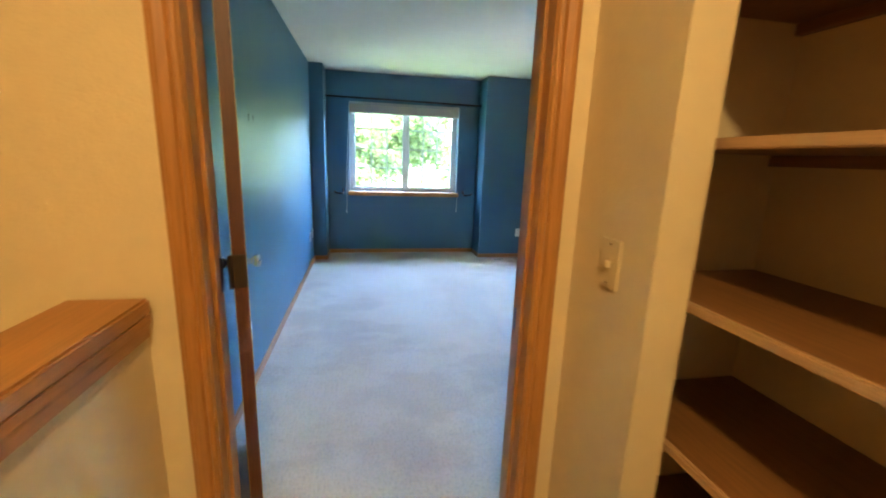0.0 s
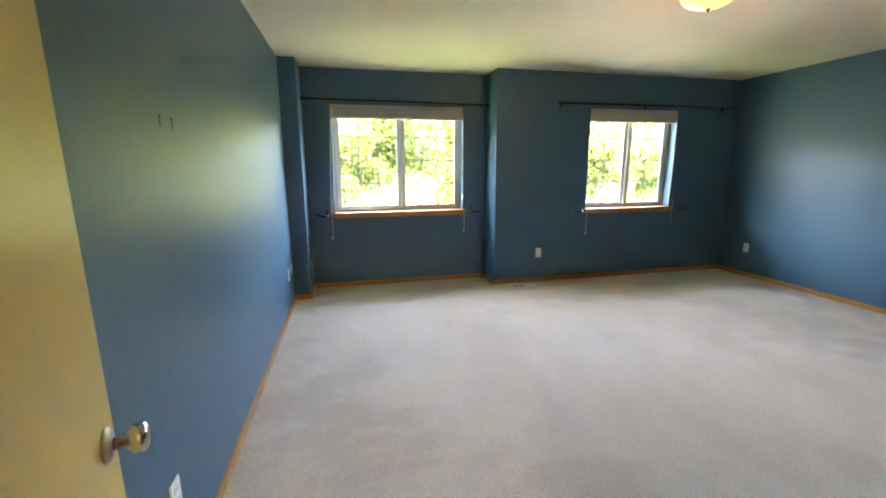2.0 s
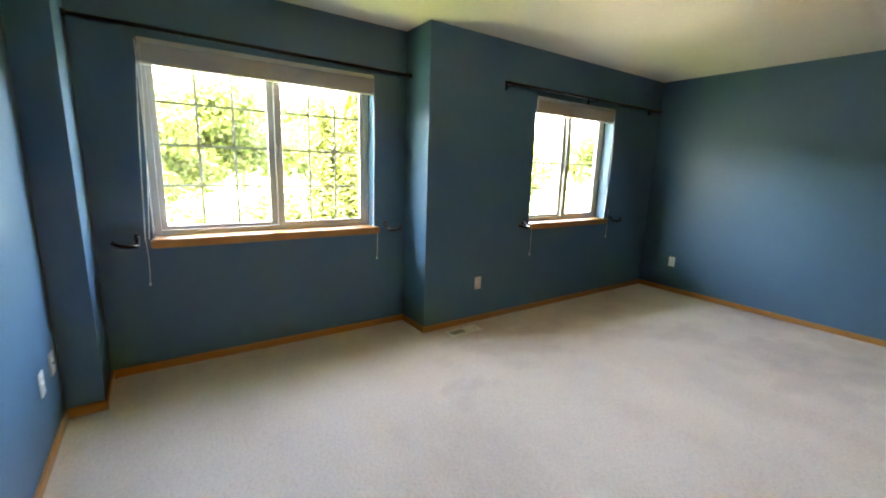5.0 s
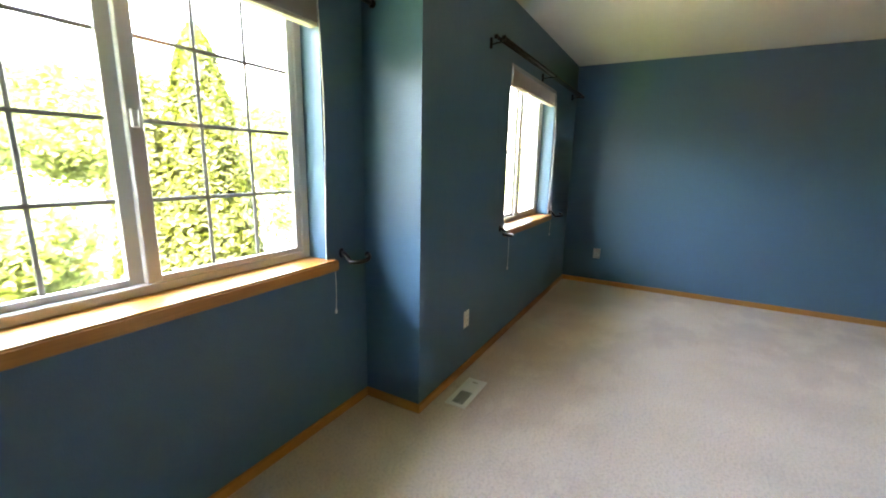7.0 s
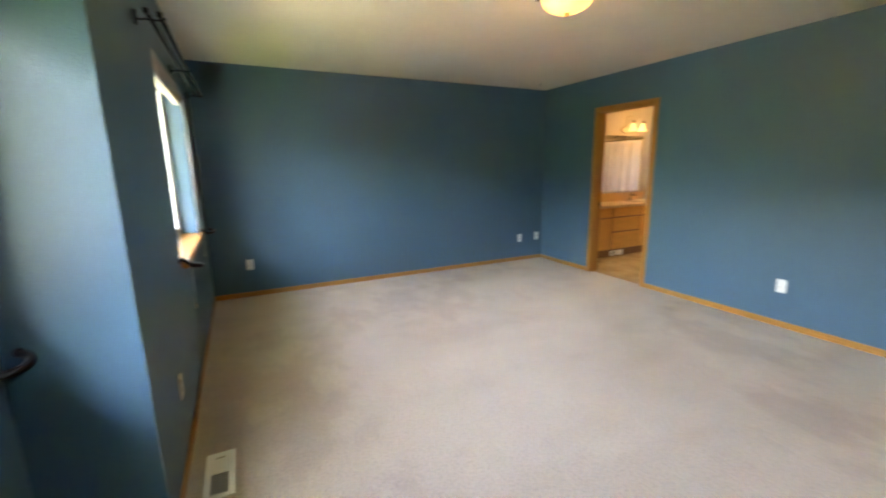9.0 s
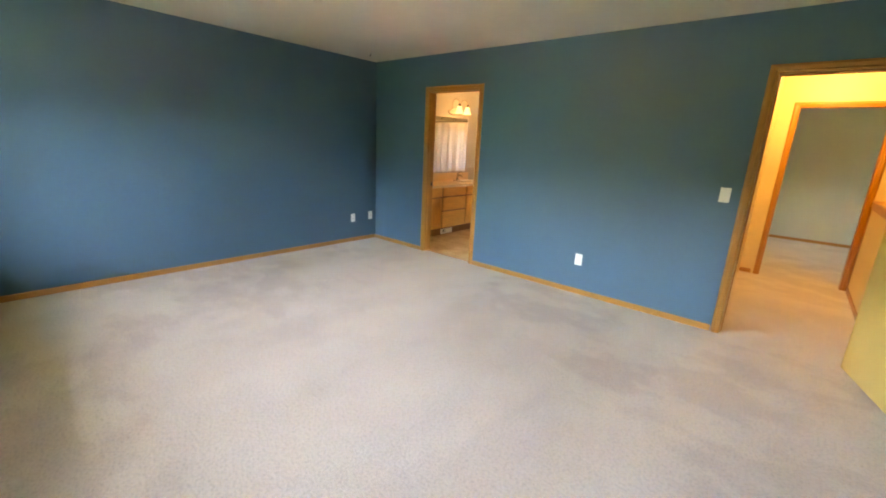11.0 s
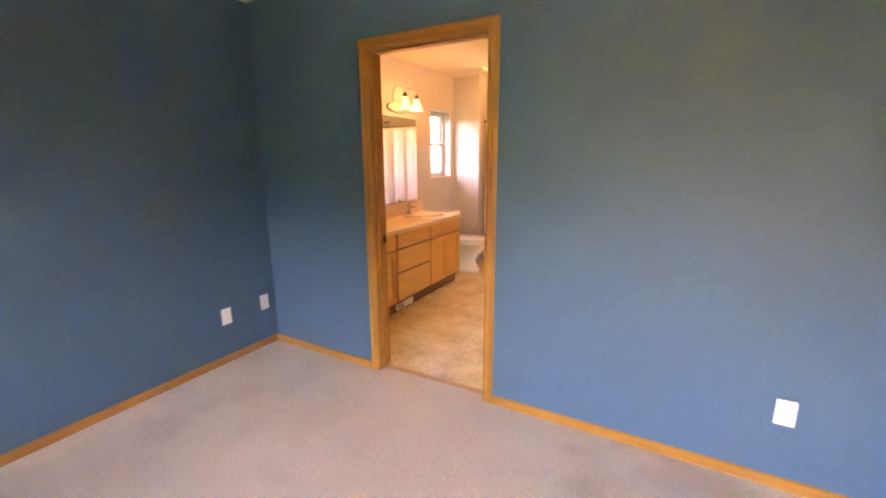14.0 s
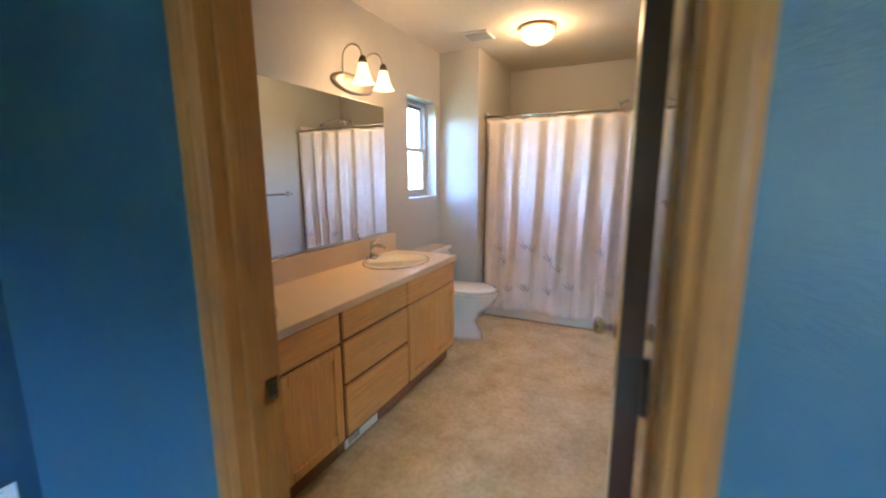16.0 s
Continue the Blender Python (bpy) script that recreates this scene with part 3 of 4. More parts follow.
def blind(op, face):
    x0, x1, z0, z1 = op
    b = thing("pleated_blind", ((x0 + x1) / 2, face, z1), "greyish pleated fabric blind fully raised above the window", "blind")
    part("headrail", cuboid((x0 + 0.004, face - 0.004, z1 - 0.035), (x1 - 0.004, face + 0.048, z1 - 0.001), 0.004), VINYLW, b)
    folds, top, bottom = 16, z1 - 0.036, z1 - 0.130
    outline = []
    for i in range(folds * 2 + 1):
        outline.append((0.0 if i % 2 else 0.007, top + (bottom - top) * i / (folds * 2)))
    outline += [(0.05 if i % 2 else 0.043, z) for i, (_, z) in reversed(list(enumerate(outline)))]
    m = Matrix(((0, 1, 0, x0 + 0.006), (1, 0, 0, face - 0.004), (0, 0, 1, 0), (0, 0, 0, 1)))
    part("pleats", extrude_outline(outline, m, x1 - x0 - 0.012), SHADEM, b)
    part("bottom_rail", cuboid((x0 + 0.006, face - 0.003, z1 - 0.147), (x1 - 0.006, face + 0.045, z1 - 0.131), 0.004), SHADEM, b)
    for x in (x0 - 0.002, x1 - 0.012):
        sag = [(x + 0.004 * math.sin(5 * k), face - 0.010 - 0.012 * math.sin(math.pi * k), z1 - 0.02 + (z0 + 0.02 - z1) * k) for k in (i / 12 for i in range(13))]
        part("lift_cord", tube(sag, 0.0022, 6), CORD, b)
    return b
blind(W1, YR)
blind(W2, YW)

def cord_tail(place, length):
    x, y, z = place
    c = thing("cord_pull", place, "thin white blind cord with a small tassel", "cord", "blind cords")
    part("cord", tube([(x + 0.006 * math.sin(3 * k), y, z - length * k) for k in (i / 8 for i in range(9))], 0.0016, 6), CORD, c)
    part("tassel", lathe([(0.002, 0.012), (0.005, 0.006), (0.006, -0.006), (0.004, -0.012)], 10, pose(x + 0.006 * math.sin(3), y, z - length)), PLASTIC, c)
for p, l in (((W1[0] - 0.05, YR - 0.025, 0.90), 0.30), ((W1[1] + 0.0, YR - 0.05, 0.895), 0.27), ((W2[0] - 0.01, YW - 0.05, 0.89), 0.30), ((W2[1] + 0.03, YW - 0.03, 0.98), 0.30)):
    cord_tail(p, l)
# the cord of the wide window is drawn aside onto its hook
c = thing("cord_pull", (W1[0] - 0.04, YR, 0.9), "white blind cords drawn aside to a hook", "cord", "blind cords")
part("cord", tube([(W1[0] + 0.01 - 0.06 * k ** 0.7, YR - 0.012 - 0.03 * k, 2.05 - 1.16 * k) for k in (i / 14 for i in range(15))], 0.0022, 6), CORD, c)
part("cord", tube([(W1[0] + 0.02 - 0.05 * k ** 1.6, YR - 0.012 - 0.03 * k, 2.05 - 1.16 * k) for k in (i / 14 for i in range(15))], 0.0022, 6), CORD, c)

def tieback(place, turn):
    """A curtain holdback: a wall plate and a U-shaped arm."""
    x, y, z = place
    h = thing("curtain_holdback", place, "black metal curtain holdback hook on the wall", "hook", "holdbacks")
    m = pose(x, y, z)
    part("wall_plate", lathe([(1.0, 0), (1.0, 0.005), (0.7, 0.010)], 20, m @ pose(0, 0, 0.028, 90), sx=0.017, sy=0.026), BLACK, h, smooth=True)
    arc = [(turn * (0.058 - 0.058 * math.cos(a)), -0.060 - 0.058 * math.sin(a), -0.012 + 0.022 * (a / 2.8) ** 2) for a in (math.pi * 0.9 * i / 14 for i in range(15))]
    part("arm", tube([(0, 0, 0.028), (0, -0.022, 0.026), (0, -0.045, 0.006), *arc], [0.012] * 17 + [0.010], 12, m=m), BLACK, h, smooth=True)
    tip = arc[-1]
    part("ball_tip", lathe([(0.002, -0.015), (0.011, -0.010), (0.015, 0), (0.011, 0.010), (0.002, 0.015)], 16, m @ pose(*tip)), BLACK, h, smooth=True)
for x, y, turn in ((W1[0] - 0.09, YR, -1), (W1[1] + 0.10, YR, 1), (W2[0] - 0.08, YW, -1), (W2[1] + 0.09, YW, 1)):
    tieback((x, y, 0.872), turn)

rod_1 = thing("curtain_rod", (1.07, 6.145, 2.10), "long thin black metal rod across the window recess", "curtain rod")
part("rod", tube([(XCOL + 0.002, 6.145, 2.128), (XBUMP - 0.002, 6.145, 2.113)], 0.012, 12), BLACK, rod_1, smooth=True)
for x, z, s in ((XCOL, 2.128, 1), (XBUMP, 2.113, -1)):
    part("socket", lathe([(0.020, 0), (0.020, 0.006), (0.013, 0.018)], 18, pose(x, 6.145, z, 0, 90 * s, 0)), BLACK, rod_1)
rod_2 = thing("curtain_rod", (3.95, 5.78, 2.10), "black double curtain rod on brackets above the window", "curtain rod")
for y, z in ((5.795, 2.112), (5.745, 2.100)):
    part("rod", tube([(2.86, y, z), (5.20, y, z + 0.004)], 0.0105, 12), BLACK, rod_2, smooth=True)
    for x in (2.845, 5.20):
        part("end_cap", cuboid((x, y - 0.013, z - 0.013), (x + 0.016, y + 0.013, z + 0.013), 0.004), BLACK, rod_2)
for x in (2.90, 4.02, 5.15):
    b = cuboid((x - 0.008, 5.838, 2.060), (x + 0.008, YW - 0.001, 2.125), 0.003)
    part("bracket", tube([(x, 5.842, 2.085), (x, 5.80, 2.090), (x, 5.735, 2.088), (x, 5.728, 2.102)], 0.005, 8, b), BLACK, rod_2)

# bathroom window: single hung
w3 = thing("window_3", (XB1, -1.295, BW[2]), "small white single-hung bathroom window in a deep plain reveal", "window", kind="structure")
y0, y1, z0, z1 = BW
fx0, fx1 = XB1 + 0.095, XB1 + 0.16
for lo, hi in (((fx0, y0, z0), (fx1, y0 + 0.035, z1)), ((fx0, y1 - 0.035, z0), (fx1, y1, z1)), ((fx0, y0 + 0.035, z0), (fx1, y1 - 0.035, z0 + 0.035)), ((fx0, y0 + 0.035, z1 - 0.035), (fx1, y1 - 0.035, z1))):
    part("window_frame", cuboid(lo, hi, 0.003), VINYLW, w3)
zm = (z0 + z1) / 2
for a, b, x in ((z0 + 0.035, zm + 0.016, fx0 + 0.006), (zm - 0.016, z1 - 0.035, fx0 + 0.032)):
    s = bmesh.new()
    for lo, hi in (((x, y0 + 0.035, a), (x + 0.024, y0 + 0.063, b)), ((x, y1 - 0.063, a), (x + 0.024, y1 - 0.035, b)), ((x, y0 + 0.063, a), (x + 0.024, y1 - 0.063, a + 0.03)), ((x, y0 + 0.063, b - 0.03), (x + 0.024, y1 - 0.063, b))):
        cuboid(lo, hi, 0.002, s)
    sash = part("sash", s, VINYLW, w3)
    pane = part("pane", cuboid((x + 0.010, y0 + 0.06, a + 0.026), (x + 0.014, y1 - 0.06, b - 0.026)), OBSCURE, sash)
    pane.visible_shadow = False
part("window_sill", cuboid((XB1 - 0.006, y0 - 0.006, z0 - 0.012), (fx0, y1 + 0.006, z0 + 0.004), 0.003), OFFWHITE, w3)

# ---- bedroom things ----
def wall_plate(m, kind, label, category="outlet", group="wall outlets", plate=None):
    """A cover plate in the local x-z plane, facing -y."""
    o = thing("wall_outlet" if kind != "switch" else "light_switch", m.translation, label, category, group)
    wide = 0.115 if kind == "double" else 0.072
    part("cover_plate", cuboid((-wide / 2, -0.006, -0.058), (wide / 2, 0, 0.058), 0.0025, m=m, segments=2), plate or PLASTIC, o)
    if kind == "outlet":
        for z in (-0.027, 0.012):
            r = part("receptacle", cuboid((-0.017, -0.009, z), (0.017, -0.005, z + 0.028), 0.003, m=m), PLASTIC, o)
            for x in (-0.007, 0.006):
                part("slot", cuboid((x, -0.0094, z + 0.012), (x + 0.002, -0.0088, z + 0.022), m=m), DARKHOLE, r)
    elif kind == "jack":
        part("coax_jack", lathe([(0.006, 0), (0.006, 0.009), (0.003, 0.009)], 12, m @ pose(0, -0.005, 0, 90)), NICKEL, o)
    else:
        for x in ((-0.023, 0.023) if kind == "double" else (0,)):
            part("toggle", cuboid((x - 0.006, -0.016, -0.010), (x + 0.006, -0.004, 0.006), 0.002, m=m), plate or PLASTIC, o)
            part("toggle_slot", cuboid((x - 0.009, -0.0066, -0.016), (x + 0.009, -0.0058, 0.016), m=m), plate or PLASTIC, o)
    for z in (-0.045, 0.045):
        part("screw", lathe([(0.003, 0), (0.003, 0.0015), (0.001, 0.002)], 10, m @ pose(0, -0.0055, z, 90)), NICKEL, o)
wall_plate(pose(2.695, YW, 0.365), "outlet", "white duplex outlet low on the blue wall")
wall_plate(pose(XR, 5.474, 0.366, 0, 0, -90), "outlet", "white duplex outlet low on the blue wall")
wall_plate(pose(XR, 1.80, 0.340, 0, 0, -90), "outlet", "white duplex outlet beside a cable jack")
wall_plate(pose(XR, 1.487, 0.350, 0, 0, -90), "jack", "white cable jack plate near the corner")
wall_plate(pose(2.224, YD, 0.360, 0, 0, 180), "outlet", "white duplex outlet between the two doorways")
wall_plate(pose(XL, 2.672, 0.346, 0, 0, 90), "outlet", "white duplex outlet behind the open door")
wall_plate(pose(XL, 5.470, 0.371, 0, 0, 90), "outlet", "white outlet near the window corner")
wall_plate(pose(XL, 5.690, 0.376, 0, 0, 90), "jack", "white cable jack plate near the window corner")
wall_plate(pose(1.118, YD, 1.143, 0, 0, 180), "switch", "white toggle light switch beside the bedroom door", "switch", "light switches")
wall_plate(pose(1.06, 1.109, 1.157, 0, 0, -90), "switch", "wall-coloured toggle light switch in the hall", "switch", "light switches", CREAM)

def floor_register(x0, x1, y0, y1):
    r = thing("floor_register", ((x0 + x1) / 2, (y0 + y1) / 2, 0), "white metal floor register set in the carpet", "floor vent")
    z = 0.006
    s = bmesh.new()
    for lo, hi in (((x0, y0, 0.0), (x1, y0 + 0.030, z)), ((x0, y1 - 0.028, 0.0), (x1, y1, z)), ((x0, y0 + 0.030, 0), (x0 + 0.030, y1 - 0.028, z)), ((x1 - 0.16, y0 + 0.030, 0), (x1, y1 - 0.028, z))):
        cuboid(lo, hi, 0.002, s)
    part("register_frame", s, PLASTIC, r)
    part("duct", cuboid((x0 + 0.018, y0 + 0.018, 0.0015), (x1 - 0.158, y1 - 0.018, 0.0025)), DARKHOLE, r)
    n = 11
    for i in range(n):
        x = x0 + 0.024 + (x1 - x0 - 0.186) * i / (n - 1)
        part("slat", cuboid((x - 0.0018, y0 + 0.029, 0.003), (x + 0.0018, y1 - 0.027, 0.0045)), PLASTIC, r)
    part("damper_lever", cuboid((x1 - 0.05, (y0 + y1) / 2 - 0.018, z), (x1 - 0.044, (y0 + y1) / 2 + 0.018, z + 0.003)), NICKEL, r)
floor_register(2.285, 2.615, 5.648, 5.778)

# ceiling lamp
lx, ly = BED_LAMP[:2]
cl = thing("ceiling_light", (lx, ly, H), "flush ceiling light with amber alabaster bowl and dark rim", "ceiling light")
m = pose(lx, ly, 0)
part("canopy", lathe([(0.165, H - 0.001), (0.172, H - 0.012), (0.168, H - 0.038), (0.160, H - 0.046), (0.150, H - 0.046)], 40, m), BRONZE, cl, "aged bronze rim", True)
bowl = part("glass_bowl", lathe([(0.156, H - 0.047), (0.154, H - 0.062), (0.142, H - 0.086), (0.118, H - 0.108), (0.080, H - 0.126), (0.035, H - 0.136), (0.004, H - 0.138)], 40, m), ALABASTER, cl, "glowing amber alabaster bowl", True)
bowl.visible_shadow = False
part("finial", lathe([(0.014, H - 0.137), (0.012, H - 0.144), (0.007, H - 0.147), (0.009, H - 0.152), (0.003, H - 0.160)], 16, m), BRONZE, cl, smooth=True)
for k in range(3):
    a = math.radians(35 + 120 * k)
    part("rim_knob", lathe([(0.006, 0), (0.006, 0.012), (0.011, 0.018), (0.009, 0.026), (0.002, 0.029)], 12, m @ pose(0.166 * math.cos(a), 0.166 * math.sin(a), H - 0.028, 0, 90, math.degrees(a))), NICKEL, cl, smooth=True)

hook = thing("ceiling_hook", (4.975, 1.835, H), "small dark plant hook screwed into the ceiling", "hook")
part("shank", tube([(4.975, 1.835, H), (4.975, 1.835, H - 0.025), (4.990, 1.835, H - 0.038), (4.998, 1.835, H - 0.028), (4.992, 1.835, H - 0.018)], 0.003, 8), BLACK, hook)
for y in (2.955, 3.056):
    n = thing("wall_anchor", (XL, y, 1.578), "small scuffed screw hole in the blue wall", "wall anchor", "wall anchors")
    part("anchor", lathe([(0.006, 0), (0.005, 0.002), (0.003, 0.001)], 10, pose(XL, y, 1.585, 0, 90, 0)), DARKHOLE, n)
    part("scuff", cuboid((XL, y - 0.006, 1.550), (XL + 0.0012, y + 0.005, 1.580), 0.0005), SCUFF, n)
stop = thing("door_stopper", (XL + 0.012, 2.02, 0.03), "small white spring door stop on the baseboard", "door stop")
part("spring", tube([(XL + 0.013, 2.02, 0.03), (XL + 0.055, 2.02, 0.03)], 0.005, 10), NICKEL, stop)
part("tip", lathe([(0.008, 0), (0.008, 0.012), (0.005, 0.015)], 12, pose(XL + 0.055, 2.02, 0.03, 0, 90, 0)), PLASTIC, stop)

# ---- hall things ----
cap = thing("half_wall_cap", (-0.03, 0.1, 1.005), "honey oak cap board on the stair half wall", "ledge")
part("cap_board", cuboid((-0.122, -1.14, 1.014), (0.040, 1.262, 1.052), 0.006, segments=2), OAKY, cap)
part("cap_moulding", cuboid((0.0205, -1.14, 0.958), (0.034, 1.262, 1.0135), 0.005, segments=2), OAKY, cap)
part("cap_moulding", cuboid((0.0345, -1.14, 0.992), (0.0375, 1.262, 1.0135), 0.001), OAKY, cap)
for z in (0.13, 0.45, 0.775, 1.103, 1.432, 1.750, 2.06):
    sh = thing("closet_shelf", (1.38, 0.5, z), "dark-stained wooden shelf in the open linen closet", "shelf", "linen closet shelves")
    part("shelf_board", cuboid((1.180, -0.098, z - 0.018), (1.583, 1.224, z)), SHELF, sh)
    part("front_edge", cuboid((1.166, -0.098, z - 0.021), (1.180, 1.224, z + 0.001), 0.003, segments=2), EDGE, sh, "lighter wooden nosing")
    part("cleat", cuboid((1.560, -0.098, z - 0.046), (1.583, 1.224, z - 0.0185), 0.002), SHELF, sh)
hl = thing("ceiling_light", (HALL_LAMP[0], HALL_LAMP[1], H), "flush hall ceiling light with frosted bowl", "ceiling light")
m = pose(HALL_LAMP[0], HALL_LAMP[1], 0)
part("canopy", lathe([(0.14, H - 0.001), (0.145, H - 0.02), (0.13, H - 0.03)], 32, m), BRONZE, hl, smooth=True)
b = part("glass_bowl", lathe([(0.13, H - 0.031), (0.125, H - 0.06), (0.09, H - 0.10), (0.03, H - 0.118), (0.003, H - 0.12)], 32, m), FROST, hl, smooth=True)
b.visible_shadow = False

# ---- bathroom things ----
VF, VT = 4.86, 0.80   # front of the vanity, top of its counter
def panel_door(y0, y1, z0, z1, parent):
    s = bmesh.new()
    r = 0.05
    for lo, hi in (((y0, z0), (y0 + r, z1)), ((y1 - r, z0), (y1, z1)), ((y0 + r, z0), (y1 - r, z0 + r)), ((y0 + r, z1 - r), (y1 - r, z1))):
        cuboid((VF - 0.018, lo[0], lo[1]), (VF, hi[0], hi[1]), 0.003, s)
    d = part("door", s, CABZ, parent)
    part("door_panel", cuboid((VF - 0.006, y0 + r - 0.004, z0 + r - 0.004), (VF - 0.002, y1 - r + 0.004, z1 - r + 0.004), 0.003), CABZ, d)
def vanity_unit(y0, y1, kind):
    v = thing("vanity_cabinet", (VF + 0.25, (y0 + y1) / 2, 0), "honey oak vanity cabinet with " + ("three drawers" if kind == "drawers" else "two panel doors and a false drawer"), "cabinet", "vanity units")
    # the dark body colour paints the shade between drawer and door fronts
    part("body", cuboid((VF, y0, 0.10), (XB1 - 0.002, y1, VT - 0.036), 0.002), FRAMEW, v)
    part("toe_kick", cuboid((VF + 0.05, y0, -0.003), (XB1 - 0.002, y1, 0.10)), SHELF, v, "dark recessed toe kick")
    a, b = y0 + 0.010, y1 - 0.010
    if kind == "drawers":
        for z0, z1 in ((0.624, 0.762), (0.400, 0.606), (0.125, 0.382)):
            part("drawer_front", cuboid((VF - 0.018, a, z0), (VF, b, z1), 0.005), CABY, v)
    else:
        part("false_front", cuboid((VF - 0.018, a, 0.618), (VF, b, 0.762), 0.005), CABY, v)
        mid = (a + b) / 2
        panel_door(a, mid - 0.003, 0.125, 0.604, v)
        panel_door(mid + 0.003, b, 0.125, 0.604, v)
    return v
vanity_unit(-0.78, -0.105, "doors")
vanity_unit(-0.101, 0.495, "drawers")
vanity_unit(0.499, 1.265, "doors")
tv = thing("toe_register", (VF + 0.045, 0.30, 0.05), "white toe-kick register under the vanity drawers", "vent")
part("register_plate", cuboid((VF + 0.040, 0.16, 0.008), (VF + 0.050, 0.445, 0.092), 0.003), PLASTIC, tv)
for i in range(8):
    part("slat", cuboid((VF + 0.0385, 0.33 + 0.012 * i, 0.022), (VF + 0.0395, 0.335 + 0.012 * i, 0.078)), DARKHOLE, tv)

SINKS = (-0.42, 0.93)
def counter():
    """One laminate top with an oval hole for each sink."""
    bm = bmesh.new()
    x0, x1, ya, yb = VF - 0.022, XB1 - 0.022, -0.80, 1.276
    n = 32
    cuts = [ya, (SINKS[0] + SINKS[1]) / 2, yb]
    for k, sy in enumerate(SINKS):
        a, b = cuts[k], cuts[k + 1]
        ring, frame_ = [], []
        for i in range(n):
            t = 2 * math.pi * i / n
            dx, dy = math.cos(t), math.sin(t)
            ring.append((5.115 + 0.185 * dx, sy + 0.235 * dy))
            # where the ray leaves the rectangle
            s = min(((x1 if dx > 0 else x0) - 5.115) / dx if abs(dx) > 1e-6 else 9, ((b if dy > 0 else a) - sy) / dy if abs(dy) > 1e-6 else 9)
            frame_.append((5.115 + s * dx, sy + s * dy))
        corners = [(x1, b), (x0, b), (x0, a), (x1, a)]
        rv = [bm.verts.new((*p, VT)) for p in ring]
        fv = [bm.verts.new((*p, VT)) for p in frame_]
        cv = [bm.verts.new((*p, VT)) for p in corners]
        for i in range(n):
            j = (i + 1) % n
            p, q = frame_[i], frame_[j]
            extra = [c for c, pt in zip(cv, corners) if (abs(p[0] - pt[0]) < 1e-5 or abs(p[1] - pt[1]) < 1e-5) and (abs(q[0] - pt[0]) < 1e-5 or abs(q[1] - pt[1]) < 1e-5)
                     and abs(p[0] - q[0]) > 1e-5 and abs(p[1] - q[1]) > 1e-5]
            bm.faces.new([rv[i], fv[i], *extra[:1], fv[j], rv[j]])
    cuboid((x0, ya, VT - 0.036), (x0 + 0.004, yb, VT - 0.0005), 0, bm)
    cuboid((x0 + 0.004, ya, VT - 0.036), (x1, ya + 0.004, VT - 0.0005), 0, bm)
    return bm
ct = thing("countertop", (5.1, 0.24, VT), "long tan laminate vanity countertop with backsplash", "countertop")
part("top", counter(), LAMINATE, ct)
part("backsplash", cuboid((XB1 - 0.022, -0.80, VT - 0.03), (XB1 - 0.001, 1.276, 0.935), 0.003), LAMINATE, ct)
for sy in SINKS:
    sk = thing("sink", (5.115, sy, VT), "oval cream drop-in bathroom sink", "sink", "vanity sinks")
    part("basin", lathe([(1.10, 0.002), (1.10, 0.010), (1.03, 0.014), (0.94, 0.006), (0.86, -0.04), (0.66, -0.10), (0.30, -0.125), (0.06, -0.128)], 36, pose(5.115, sy, VT), sx=0.19, sy=0.24), SINKM, sk, smooth=True)
    part("drain", lathe([(0.022, -0.126), (0.022, -0.122), (0.012, -0.120)], 16, pose(5.115, sy, VT)), CHROME, sk)
    fc = thing("faucet", (5.315, sy, VT), "chrome single-lever bathroom faucet behind the sink", "faucet", "vanity faucets")
    part("base_plate", lathe([(1.0, 0.002), (1.0, 0.012), (0.8, 0.022)], 20, pose(5.315, sy, VT), sx=0.026, sy=0.075), CHROME, fc, smooth=True)
    part("spout", tube([(5.315, sy, VT + 0.02), (5.310, sy, VT + 0.07), (5.270, sy, VT + 0.100), (5.225, sy, VT + 0.098), (5.205, sy, VT + 0.080)], [0.020, 0.018, 0.014, 0.012, 0.011], 14), CHROME, fc, smooth=True)
    part("lever", tube([(5.315, sy, VT + 0.075), (5.315, sy, VT + 0.115), (5.29, sy - 0.03, VT + 0.150), (5.27, sy - 0.055, VT + 0.158)], [0.016, 0.013, 0.008, 0.007], 12), CHROME, fc, smooth=True)
mr = thing("wall_mirror", (XB1, 0.28, 1.42), "large frameless mirror above the vanity backsplash", "mirror")
part("mirror_glass", cuboid((XB1 - 0.007, -0.700, 0.955), (XB1 - 0.001, 1.268, 1.862), 0.0015), MIRROR, mr)
part("channel", cuboid((XB1 - 0.010, -0.705, 0.944), (XB1 - 0.001, 1.268, 0.9555)), CHROME, mr)

